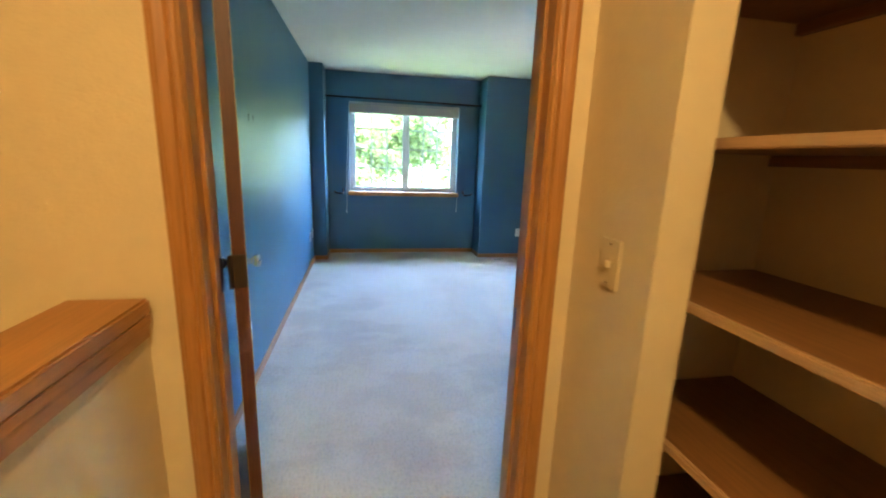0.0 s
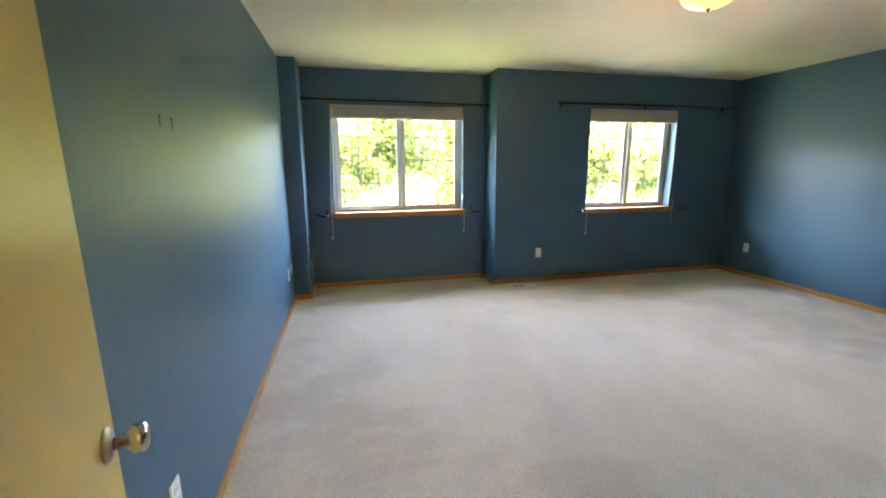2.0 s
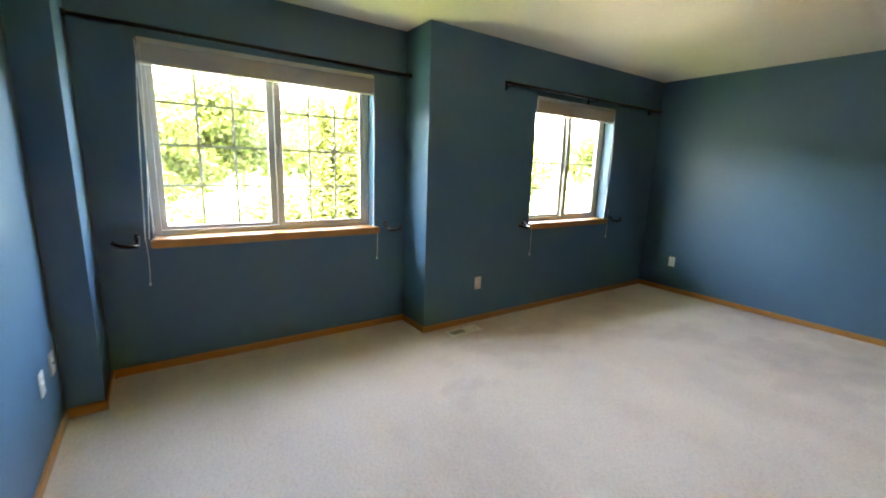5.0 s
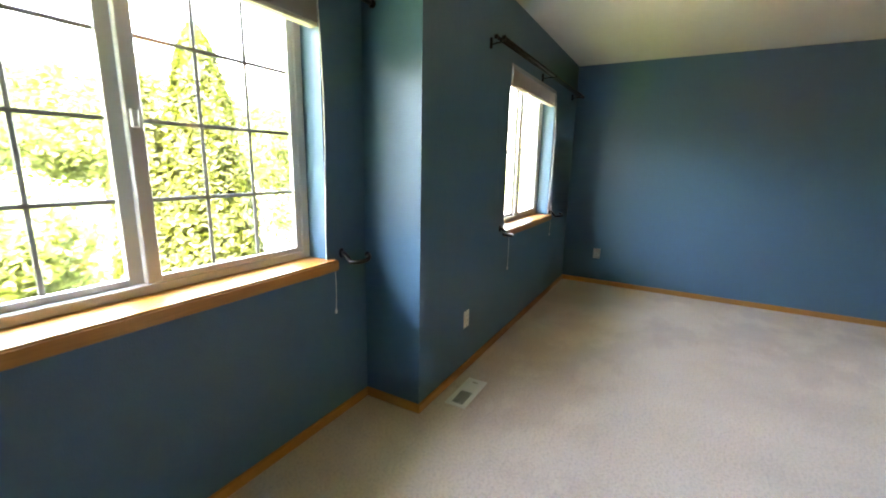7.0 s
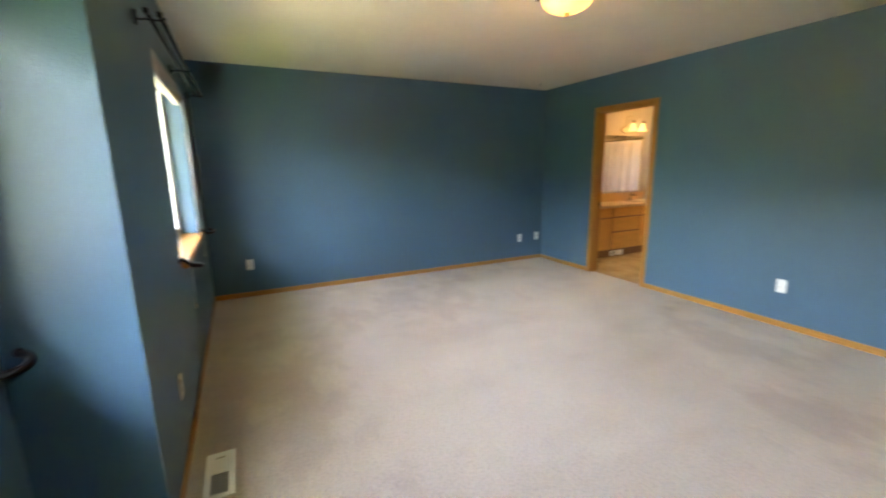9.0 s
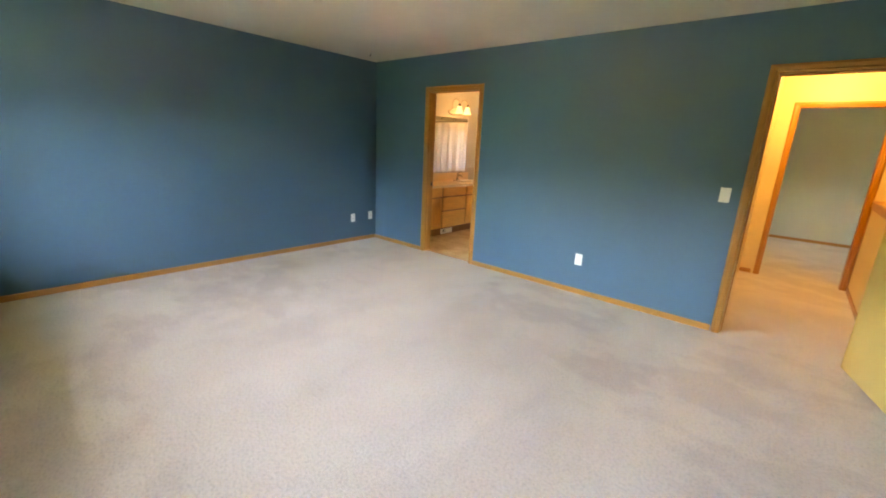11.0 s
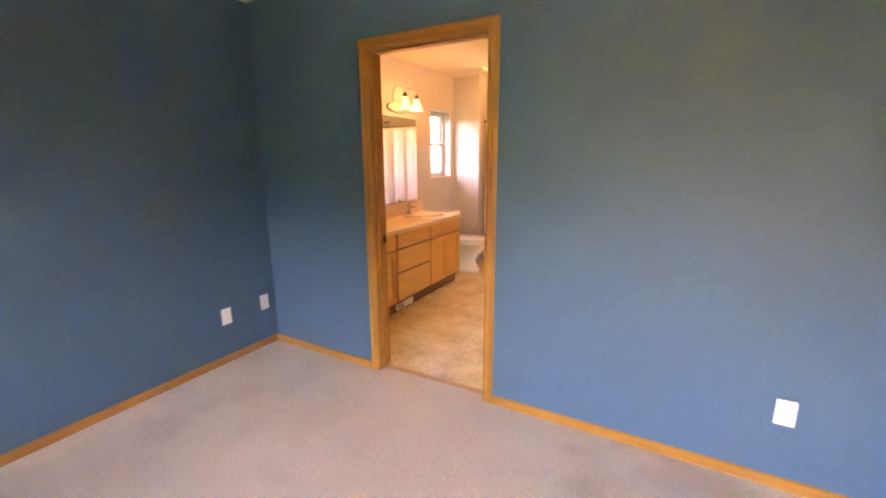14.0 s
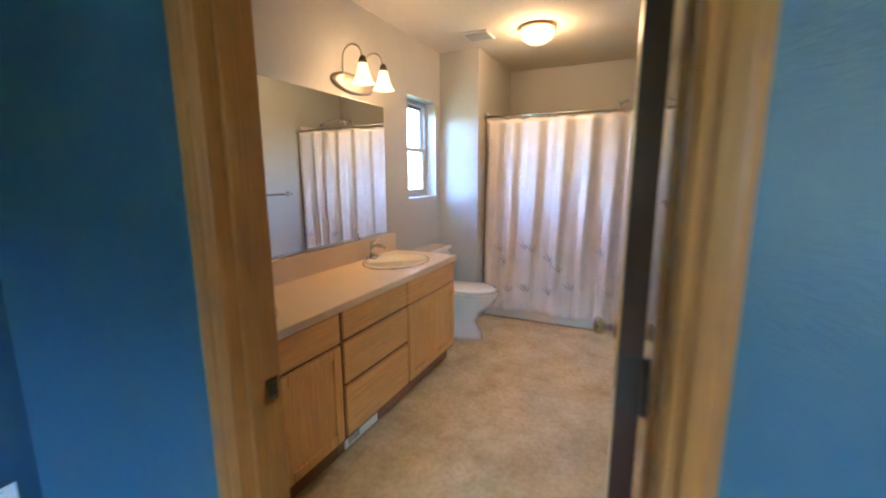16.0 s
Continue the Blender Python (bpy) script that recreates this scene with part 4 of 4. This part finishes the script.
sc = thing("wall_sconce", (XB1, -0.36, 1.955), "nickel two-arm vanity light with frosted bell shades", "wall light")
part("back_plate", lathe([(1.0, 0.0), (1.0, 0.010), (0.86, 0.022), (0.80, 0.022)], 32, pose(XB1, -0.36, 1.955, 0, -90, 0), sx=0.062, sy=0.215), NICKEL, sc, smooth=True)
for y in SCONCE_Y:
    pts = [(XB1 - 0.02, y, 1.955), (XB1 - 0.018, y, 2.015)] + [(XB1 - 0.088 + 0.070 * math.cos(a), y, 2.090 + 0.07 * math.sin(a)) for a in (math.pi * i / 12 for i in range(13))] + [(SCONCE_X, y, 2.075)]
    arm = part("arm", tube(pts, 0.006, 10), NICKEL, sc, smooth=True)
    part("socket_cup", lathe([(0.012, 2.085), (0.024, 2.065), (0.026, 2.040)], 20, pose(SCONCE_X, y, 0)), BRONZE, arm, smooth=True)
    s = part("shade", lathe([(0.026, 2.042), (0.032, 2.020), (0.040, 1.985), (0.056, 1.945), (0.070, 1.925), (0.066, 1.924), (0.050, 1.948), (0.030, 1.995)], 28, pose(SCONCE_X, y, 0)), FROST, arm, "glowing frosted bell shade", True)
    s.visible_shadow = False

bl = thing("ceiling_light", (BATH_LAMP[0], BATH_LAMP[1], H), "round flush bathroom ceiling light with glowing glass dome", "ceiling light")
m = pose(BATH_LAMP[0], BATH_LAMP[1], 0)
part("canopy", lathe([(0.128, H - 0.001), (0.131, H - 0.010), (0.124, H - 0.018)], 32, m), BRASS, bl, "brass coloured rim", True)
b = part("glass_dome", lathe([(0.122, H - 0.019), (0.126, H - 0.045), (0.112, H - 0.082), (0.070, H - 0.112), (0.003, H - 0.124)], 32, m), FROST, bl, "glowing ribbed glass dome", True)
b.visible_shadow = False
fv = thing("ceiling_vent", (4.89, -1.335, H), "square white exhaust fan grille in the ceiling", "vent")
part("grille_frame", cuboid((4.785, -1.440, H - 0.014), (4.995, -1.230, H - 0.001), 0.004), PLASTIC, fv)
part("fan_opening", cuboid((4.802, -1.425, H - 0.0155), (4.978, -1.245, H - 0.0145)), DARKHOLE, fv)
for i in range(9):
    part("slat", cuboid((4.805, -1.420 + 0.022 * i, H - 0.018), (4.975, -1.413 + 0.022 * i, H - 0.013)), PLASTIC, fv)

def loft(rings, n=28, bm=None):
    """A skin over ovals (centre x, centre y, radius x, radius y, height)."""
    bm = bm or bmesh.new()
    rows = [[bm.verts.new((cx + rx * math.cos(2 * math.pi * k / n), cy + ry * math.sin(2 * math.pi * k / n), z)) for k in range(n)] for cx, cy, rx, ry, z in rings]
    for a, b in zip(rows, rows[1:]):
        for k in range(n):
            bm.faces.new((a[k], a[(k + 1) % n], b[(k + 1) % n], b[k]))
    bm.faces.new(rows[0][::-1])
    bm.faces.new(rows[-1])
    return bm
TY = -1.25
tl = thing("toilet", (5.05, TY, 0), "white porcelain two-piece toilet with closed lid", "toilet")
part("pedestal", loft([(5.02, TY, 0.225, 0.115, -0.003), (5.02, TY, 0.215, 0.105, 0.03), (5.03, TY, 0.17, 0.085, 0.14), (5.01, TY, 0.19, 0.10, 0.22), (4.96, TY, 0.255, 0.16, 0.31), (4.935, TY, 0.275, 0.183, 0.375), (4.935, TY, 0.275, 0.185, 0.395)]), PORCELAIN, tl, smooth=True)
part("seat", loft([(4.935, TY, 0.272, 0.182, 0.397), (4.935, TY, 0.280, 0.188, 0.403), (4.935, TY, 0.280, 0.188, 0.413), (4.935, TY, 0.270, 0.180, 0.417)], 36), PORCELAIN, tl, smooth=True)
part("lid", loft([(4.945, TY, 0.268, 0.180, 0.420), (4.945, TY, 0.274, 0.185, 0.425), (4.945, TY, 0.272, 0.183, 0.438), (4.950, TY, 0.23, 0.15, 0.445)], 36), PORCELAIN, tl, smooth=True)
part("tank", cuboid((5.19, TY - 0.215, 0.385), (5.37, TY + 0.215, 0.715), 0.022, segments=3), PORCELAIN, tl)
part("tank_lid", cuboid((5.175, TY - 0.225, 0.716), (5.375, TY + 0.225, 0.752), 0.012, segments=3), PORCELAIN, tl)
part("flush_lever", tube([(5.188, TY + 0.15, 0.655), (5.172, TY + 0.15, 0.655), (5.165, TY + 0.10, 0.650)], 0.006, 10), CHROME, tl, smooth=True)

tub = thing("bathtub", (4.2, -2.2, 0), "white alcove bathtub behind the shower curtain", "bathtub")
s = bmesh.new()
for lo, hi in (((XB0 + 0.002, -1.90, -0.003), (4.998, -1.845, 0.42)), ((XB0 + 0.002, YB0 + 0.002, -0.003), (4.998, YB0 + 0.06, 0.42)), ((XB0 + 0.002, YB0 + 0.06, -0.003), (XB0 + 0.08, -1.90, 0.42)),
               ((4.92, YB0 + 0.06, -0.003), (4.998, -1.90, 0.42)), ((XB0 + 0.08, YB0 + 0.06, -0.003), (4.92, -1.90, 0.08))):
    cuboid(lo, hi, 0.008, s, segments=2)
part("tub_shell", s, PORCELAIN, tub)
for nm, lo, hi in (("surround_panel", (XB0 + 0.001, YB0 + 0.001, 0.421), (4.999, YB0 + 0.012, 1.95)), ("surround_panel", (XB0 + 0.001, YB0 + 0.012, 0.421), (XB0 + 0.012, -1.86, 1.95)), ("surround_panel", (4.988, YB0 + 0.012, 0.421), (4.999, -1.86, 1.95))):
    part(nm, cuboid(lo, hi, 0.002), PORCELAIN, tub)
sr = thing("shower_rod", (4.2, -1.815, 1.89), "chrome shower curtain rod between the alcove walls", "shower rod")
part("rod", tube([(XB0 + 0.001, -1.815, 1.885), (4.999, -1.815, 1.905)], 0.013, 14), CHROME, sr, smooth=True)
for x, z, s in ((XB0, 1.885, 1), (5.0, 1.905, -1)):
    part("flange", lathe([(0.03, 0.001), (0.03, 0.008), (0.016, 0.02)], 18, pose(x, -1.815, z, 0, 90 * s, 0)), CHROME, sr)
sc2 = thing("shower_curtain", (4.2, -1.80, 1.0), "pale satin shower curtain hanging in folds with leaf motifs", "curtain")
def curtain_y(x, z):
    k = 0.35 + 0.65 * max(0.0, min(1.0, (1.87 - z) / 1.2))
    return -1.80 + 0.020 * (0.6 + 0.4 * k) * math.sin(31 * x + 1.3 * math.sin(5 * x)) + 0.011 * k * math.sin(57 * x + 2.0 * z) + 0.010 * math.sin(2.2 * z + 3 * x) + (0.02 if z < 0.4 else 0.0) * (0.4 - z)
def curtain():
    bm = bmesh.new()
    nx, nz = 150, 40
    rows = []
    for k in range(nz + 1):
        z = 1.875 - 1.785 * k / nz
        left = 3.45
        right = 4.985 - 0.03 * math.sin(math.pi * min(1, k / 14)) * (1 if k < 14 else 0)
        row = []
        for i in range(nx + 1):
            x = left + (right - left) * i / nx
            sag = -0.010 * (0.5 - 0.5 * math.cos(2 * math.pi * (x - 3.45) / 0.139)) if k == 0 else 0
            row.append(bm.verts.new((x, curtain_y(x, z), z + sag)))
        rows.append(row)
    for a, b in zip(rows, rows[1:]):
        for i in range(nx):
            bm.faces.new((a[i], a[i + 1], b[i + 1], b[i]))
    return bm
cloth = part("cloth", curtain(), CURTAIN, sc2, smooth=True)
so = cloth.modifiers.new("thickness", "SOLIDIFY")
so.thickness = 0.0015
for i in range(12):
    x = 3.47 + 1.50 * i / 11
    ring = [(x, -1.815 + 0.020 * math.sin(a), 1.893 + 0.020 * math.cos(a) - 0.006) for a in (2 * math.pi * j / 12 for j in range(13))]
    part("curtain_ring", tube(ring, 0.0022, 6), CHROME, sc2)
rng = random.Random(5)
for i in range(16):
    x, z = rng.uniform(3.55, 4.85), rng.uniform(0.22, 0.72)
    mo = bmesh.new()
    for a0 in (-0.7, 0.0, 0.7):
        pts = [(x + 0.075 * q * math.sin(a0 + 0.5 * q), curtain_y(x + 0.075 * q * math.sin(a0 + 0.5 * q), z + 0.085 * q * math.cos(a0)) + 0.003, z + 0.085 * q * math.cos(a0)) for q in (j / 5 for j in range(6))]
        tube(pts, [0.001, 0.004, 0.0065, 0.006, 0.0035, 0.001], 5, mo)
    part("leaf_motif", mo, CURTAINP, sc2)
shd = thing("shower_fixture", (XB0, -2.2, 2.02), "chrome shower head on a bent arm", "shower head")
part("arm", tube([(XB0 + 0.001, -2.2, 1.99), (XB0 + 0.14, -2.2, 2.035), (XB0 + 0.29, -2.2, 2.042), (XB0 + 0.40, -2.2, 2.018)], 0.010, 12), CHROME, shd, smooth=True)
part("head", lathe([(0.012, 0), (0.016, 0.02), (0.045, 0.05), (0.048, 0.06), (0.03, 0.062)], 22, pose(XB0 + 0.395, -2.2, 2.022, 0, 125, 0)), CHROME, shd, smooth=True)
tb = thing("towel_bar", (XB0, -1.30, 1.175), "satin nickel towel bar on the bathroom wall", "towel bar")
part("bar", tube([(XB0 + 0.06, -1.60, 1.175), (XB0 + 0.06, -1.00, 1.175)], 0.009, 12), NICKEL, tb, smooth=True)
for y in (-1.60, -1.00):
    part("post", lathe([(0.026, 0.001), (0.026, 0.008), (0.013, 0.016), (0.013, 0.066), (0.006, 0.072)], 16, pose(XB0, y, 1.175, 0, 90, 0)), NICKEL, tb, smooth=True)

# ---- outside ----
tagged(part("ground", cuboid((-400, -400, GROUND - 0.5), (400, 400, GROUND)), GRASS), kind="structure")
tagged(part("driveway", cuboid((6.4, 6.6, GROUND - 0.02), (9.4, 13.2, GROUND + 0.02), 0.004), CONCRETE), kind="structure")
tagged(part("pavement", cuboid((-60, 13.2, GROUND - 0.02), (80, 14.5, GROUND + 0.03), 0.006), CONCRETE), kind="structure")
tagged(part("road", cuboid((-60, 15.35, GROUND - 0.02), (80, 25.0, GROUND + 0.008)), ASPHALT), kind="structure")
for y in (15.2, 25.0):
    tagged(part("kerb", cuboid((-60, y, GROUND - 0.02), (80, y + 0.15, GROUND + 0.10), 0.02), CONCRETE), kind="structure")

def leaves(count, place_of, size, seed):
    """Many small folded leaves, each an island of its own."""
    r = random.Random(seed)
    verts, faces = [], []
    for _ in range(count):
        p, out = place_of(r)
        d = (Vector((r.gauss(0, 1), r.gauss(0, 1), r.gauss(0, 1))) + out * 1.2).normalized()
        side = d.orthogonal().normalized()
        side = (Matrix.Rotation(r.uniform(0, 6.283), 3, d) @ side)
        up = d.cross(side)
        s = size * r.uniform(0.6, 1.4)
        k = len(verts)
        verts += [p - up * s, p + side * s * 0.5 + d * s * 0.15, p + up * s, p - side * s * 0.5 + d * s * 0.15]
        faces += [(k, k + 1, k + 2), (k, k + 2, k + 3)]
    me = bpy.data.meshes.new("crown")
    me.from_pydata([tuple(v) for v in verts], [], faces)
    return me

def conifer(place, height, radius, count, seed, label):
    t = thing("arborvitae", place, label, "tree", "arborvitae outside the window")
    base = Vector(place)
    part("trunk", tube([base, base + Vector((0.02, 0, height * 0.5)), base + Vector((0, 0, height * 0.93))], [0.09, 0.05, 0.012], 10), BARK, t)
    def spot(r):
        z = r.random() ** 1.25
        a = r.uniform(0, 6.283)
        prof = (1 - z) ** 0.55 * (0.55 + 0.45 * min(1, z * 6 + 0.35))
        lump = 1 + 0.22 * noise.noise(Vector((math.cos(a) * 2.2, math.sin(a) * 2.2, z * 9 + seed)))
        rr = radius * prof * lump * (1 - 0.42 * r.random() ** 2.2)
        out = Vector((math.cos(a), math.sin(a), 0.45))
        return base + Vector((rr * math.cos(a), rr * math.sin(a), 0.15 + z * (height - 0.15))), out
    me = leaves(count, spot, 0.050, seed)
    me.materials.append(CEDAR)
    crown = new("crown", me)
    crown.parent = t
    crown.matrix_parent_inverse = Matrix.Translation(-base)
    return t
conifer((2.76, 8.70, GROUND), 5.42, 0.74, 46000, 1, "tall bright green columnar arborvitae")
conifer((2.34, 8.95, GROUND), 5.00, 0.52, 26000, 2, "shorter bright green columnar arborvitae")

def broadleaf(place, height, spread, count, seed, size, label="leafy bright green deciduous tree", name="deciduous_tree"):
    t = thing(name, place, label, "tree", "trees outside")
    base = Vector(place)
    r = random.Random(seed)
    trunk = tube([base, base + Vector((0.04, 0.02, height * 0.25)), base + Vector((-0.03, 0.05, height * 0.55)), base + Vector((0, 0, height * 0.85))], [0.045 * height * 0.5, 0.036 * height * 0.5, 0.02 * height * 0.5, 0.004 * height], 10)
    clumps = []
    for k in range(16):
        a, z = r.uniform(0, 6.283), r.uniform(0.36, 0.95)
        d = spread * (1.0 - abs(z - 0.58) * 1.3) * r.uniform(0.35, 0.95)
        c = base + Vector((d * math.cos(a), d * math.sin(a), height * z))
        s = base + Vector((0, 0, height * max(0.2, z - 0.22)))
        tube([s, s.lerp(c, 0.5) + Vector((0, 0, 0.1)), c], [0.012 * height * 0.6, 0.007 * height * 0.6, 0.002 * height], 6, trunk)
        clumps.append((c, spread * r.uniform(0.24, 0.44)))
    part("trunk", trunk, BARK, t)
    def spot(q):
        c, rad = clumps[q.randrange(len(clumps))]
        v = Vector((q.gauss(0, 1), q.gauss(0, 1), q.gauss(0, 0.75))).normalized()
        return c + v * rad * (q.random() ** 0.45) * (1 + 0.35 * noise.noise(v * 2.5 + c)), v
    me = leaves(count, spot, size, seed)
    me.materials.append(LEAF)
    crown = new("crown", me)
    crown.parent = t
    crown.matrix_parent_inverse = Matrix.Translation(-base)
    return t
broadleaf((1.5, 12.0, GROUND), 3.3, 1.9, 14000, 11, 0.075, "bushy bright green shrub tree on the lawn")
street = broadleaf((10.9, 14.9, GROUND), 6.5, 2.5, 26000, 12, 0.085, "young street tree with bright green leaves")
big = broadleaf((2.0, 29.0, GROUND), 8.6, 4.6, 14000, 13, 0.17)
# (-9.5, 12.5) and (-15, 29): unseen, added to block the north-west sky's light
for x, y, z, s, turn in ((-15, 29, GROUND, 1.0, 140), (10.5, 30, GROUND, 0.85, 100), (18.5, 29, GROUND, 1.0, 200), (27, 31, GROUND, 0.9, 300), (37, 29, GROUND, 1.0, 20), (-25, 32, GROUND, 1.1, 280), (-1.5, 24.0, GROUND, 0.75, 75), (-9.5, 12.5, GROUND, 0.95, 160), (6, 40, GROUND, 1.15, 60), (-3, 42, GROUND, 1.1, 220), (15, 42, GROUND, 1.2, 10), (50, 32, GROUND, 1.0, 90)):
    c = copy_thing(big, pose(x, y, z, 0, 0, turn))
    c.scale = (s, s, s * random.uniform(0.9, 1.1))

def car(place, turn, colour, label):
    m = pose(*place, 0, 0, turn)
    c = thing("car", place, label, "car", "parked cars")
    body_m = surface("car paint " + label.split()[0], colour, 0.25, 0.2, 0.04, coat=0.8)
    low = [(-2.2, 0.30), (-2.25, 0.55), (-2.15, 0.80), (-1.55, 0.92), (0.95, 0.95), (1.9, 0.82), (2.2, 0.62), (2.22, 0.32)]
    b = extrude_outline(low, m @ pose(0, -0.86, 0), 1.72)
    bmesh.ops.bevel(b, geom=b.edges[:], offset=0.05, segments=2, affect="EDGES")
    part("body", b, body_m, c, smooth=False)
    cab = [(-1.65, 0.92), (-1.15, 1.36), (-0.6, 1.45), (0.25, 1.42), (1.05, 0.94)]
    b = extrude_outline(cab, m @ pose(0, -0.74, 0), 1.48)
    bmesh.ops.bevel(b, geom=b.edges[:], offset=0.04, segments=2, affect="EDGES")
    part("roof", b, body_m, c)
    for y in (-0.745, 0.735):
        for o in ([(-1.35, 0.96), (-1.02, 1.30), (-0.45, 1.37), (-0.40, 0.96)], [(-0.32, 0.96), (-0.36, 1.37), (0.18, 1.34), (0.80, 0.97)]):
            part("side_window", extrude_outline(o, m @ pose(0, y, 0), 0.012), CARGLASS, c)
    part("windscreen", cuboid((0.0, -0.66, 0.0), (0.92, 0.66, 0.012), m=m @ pose(0.27, 0, 1.425, 0, 30.5, 0)), CARGLASS, c)
    part("rear_window", cuboid((-0.60, -0.62, 0.0), (0.0, 0.62, 0.012), m=m @ pose(-1.19, 0, 1.345, 0, -41, 0)), CARGLASS, c)
    for x in (-1.35, 1.40):
        for y in (-0.80, 0.80):
            w = part("wheel", lathe([(0.22, -0.10), (0.31, -0.10), (0.325, -0.07), (0.325, 0.07), (0.31, 0.10), (0.22, 0.10)], 24, m @ pose(x, y, 0.325, 90)), TYRE, c)
            part("rim", lathe([(0.03, -0.105), (0.20, -0.104), (0.22, -0.09), (0.22, 0.09), (0.20, 0.104), (0.03, 0.105)], 16, m @ pose(x, y, 0.325, 90)), NICKEL, w)
    for y in (-0.62, 0.62):
        part("headlight", cuboid((2.13, y - 0.16, 0.62), (2.21, y + 0.16, 0.74), 0.02, m=m), PLASTIC, c)
        part("tail_light", cuboid((-2.25, y - 0.15, 0.62), (-2.19, y + 0.15, 0.78), 0.02, m=m), surface("tail light", (0.4, 0.02, 0.02), 0.2), c)
car((8.95, 16.72, GROUND + 0.008), 3, (0.035, 0.04, 0.045), "grey sedan parked at the kerb")
car((5.0, 18.2, GROUND + 0.008), 2, (0.42, 0.02, 0.02), "red sedan parked at the kerb")
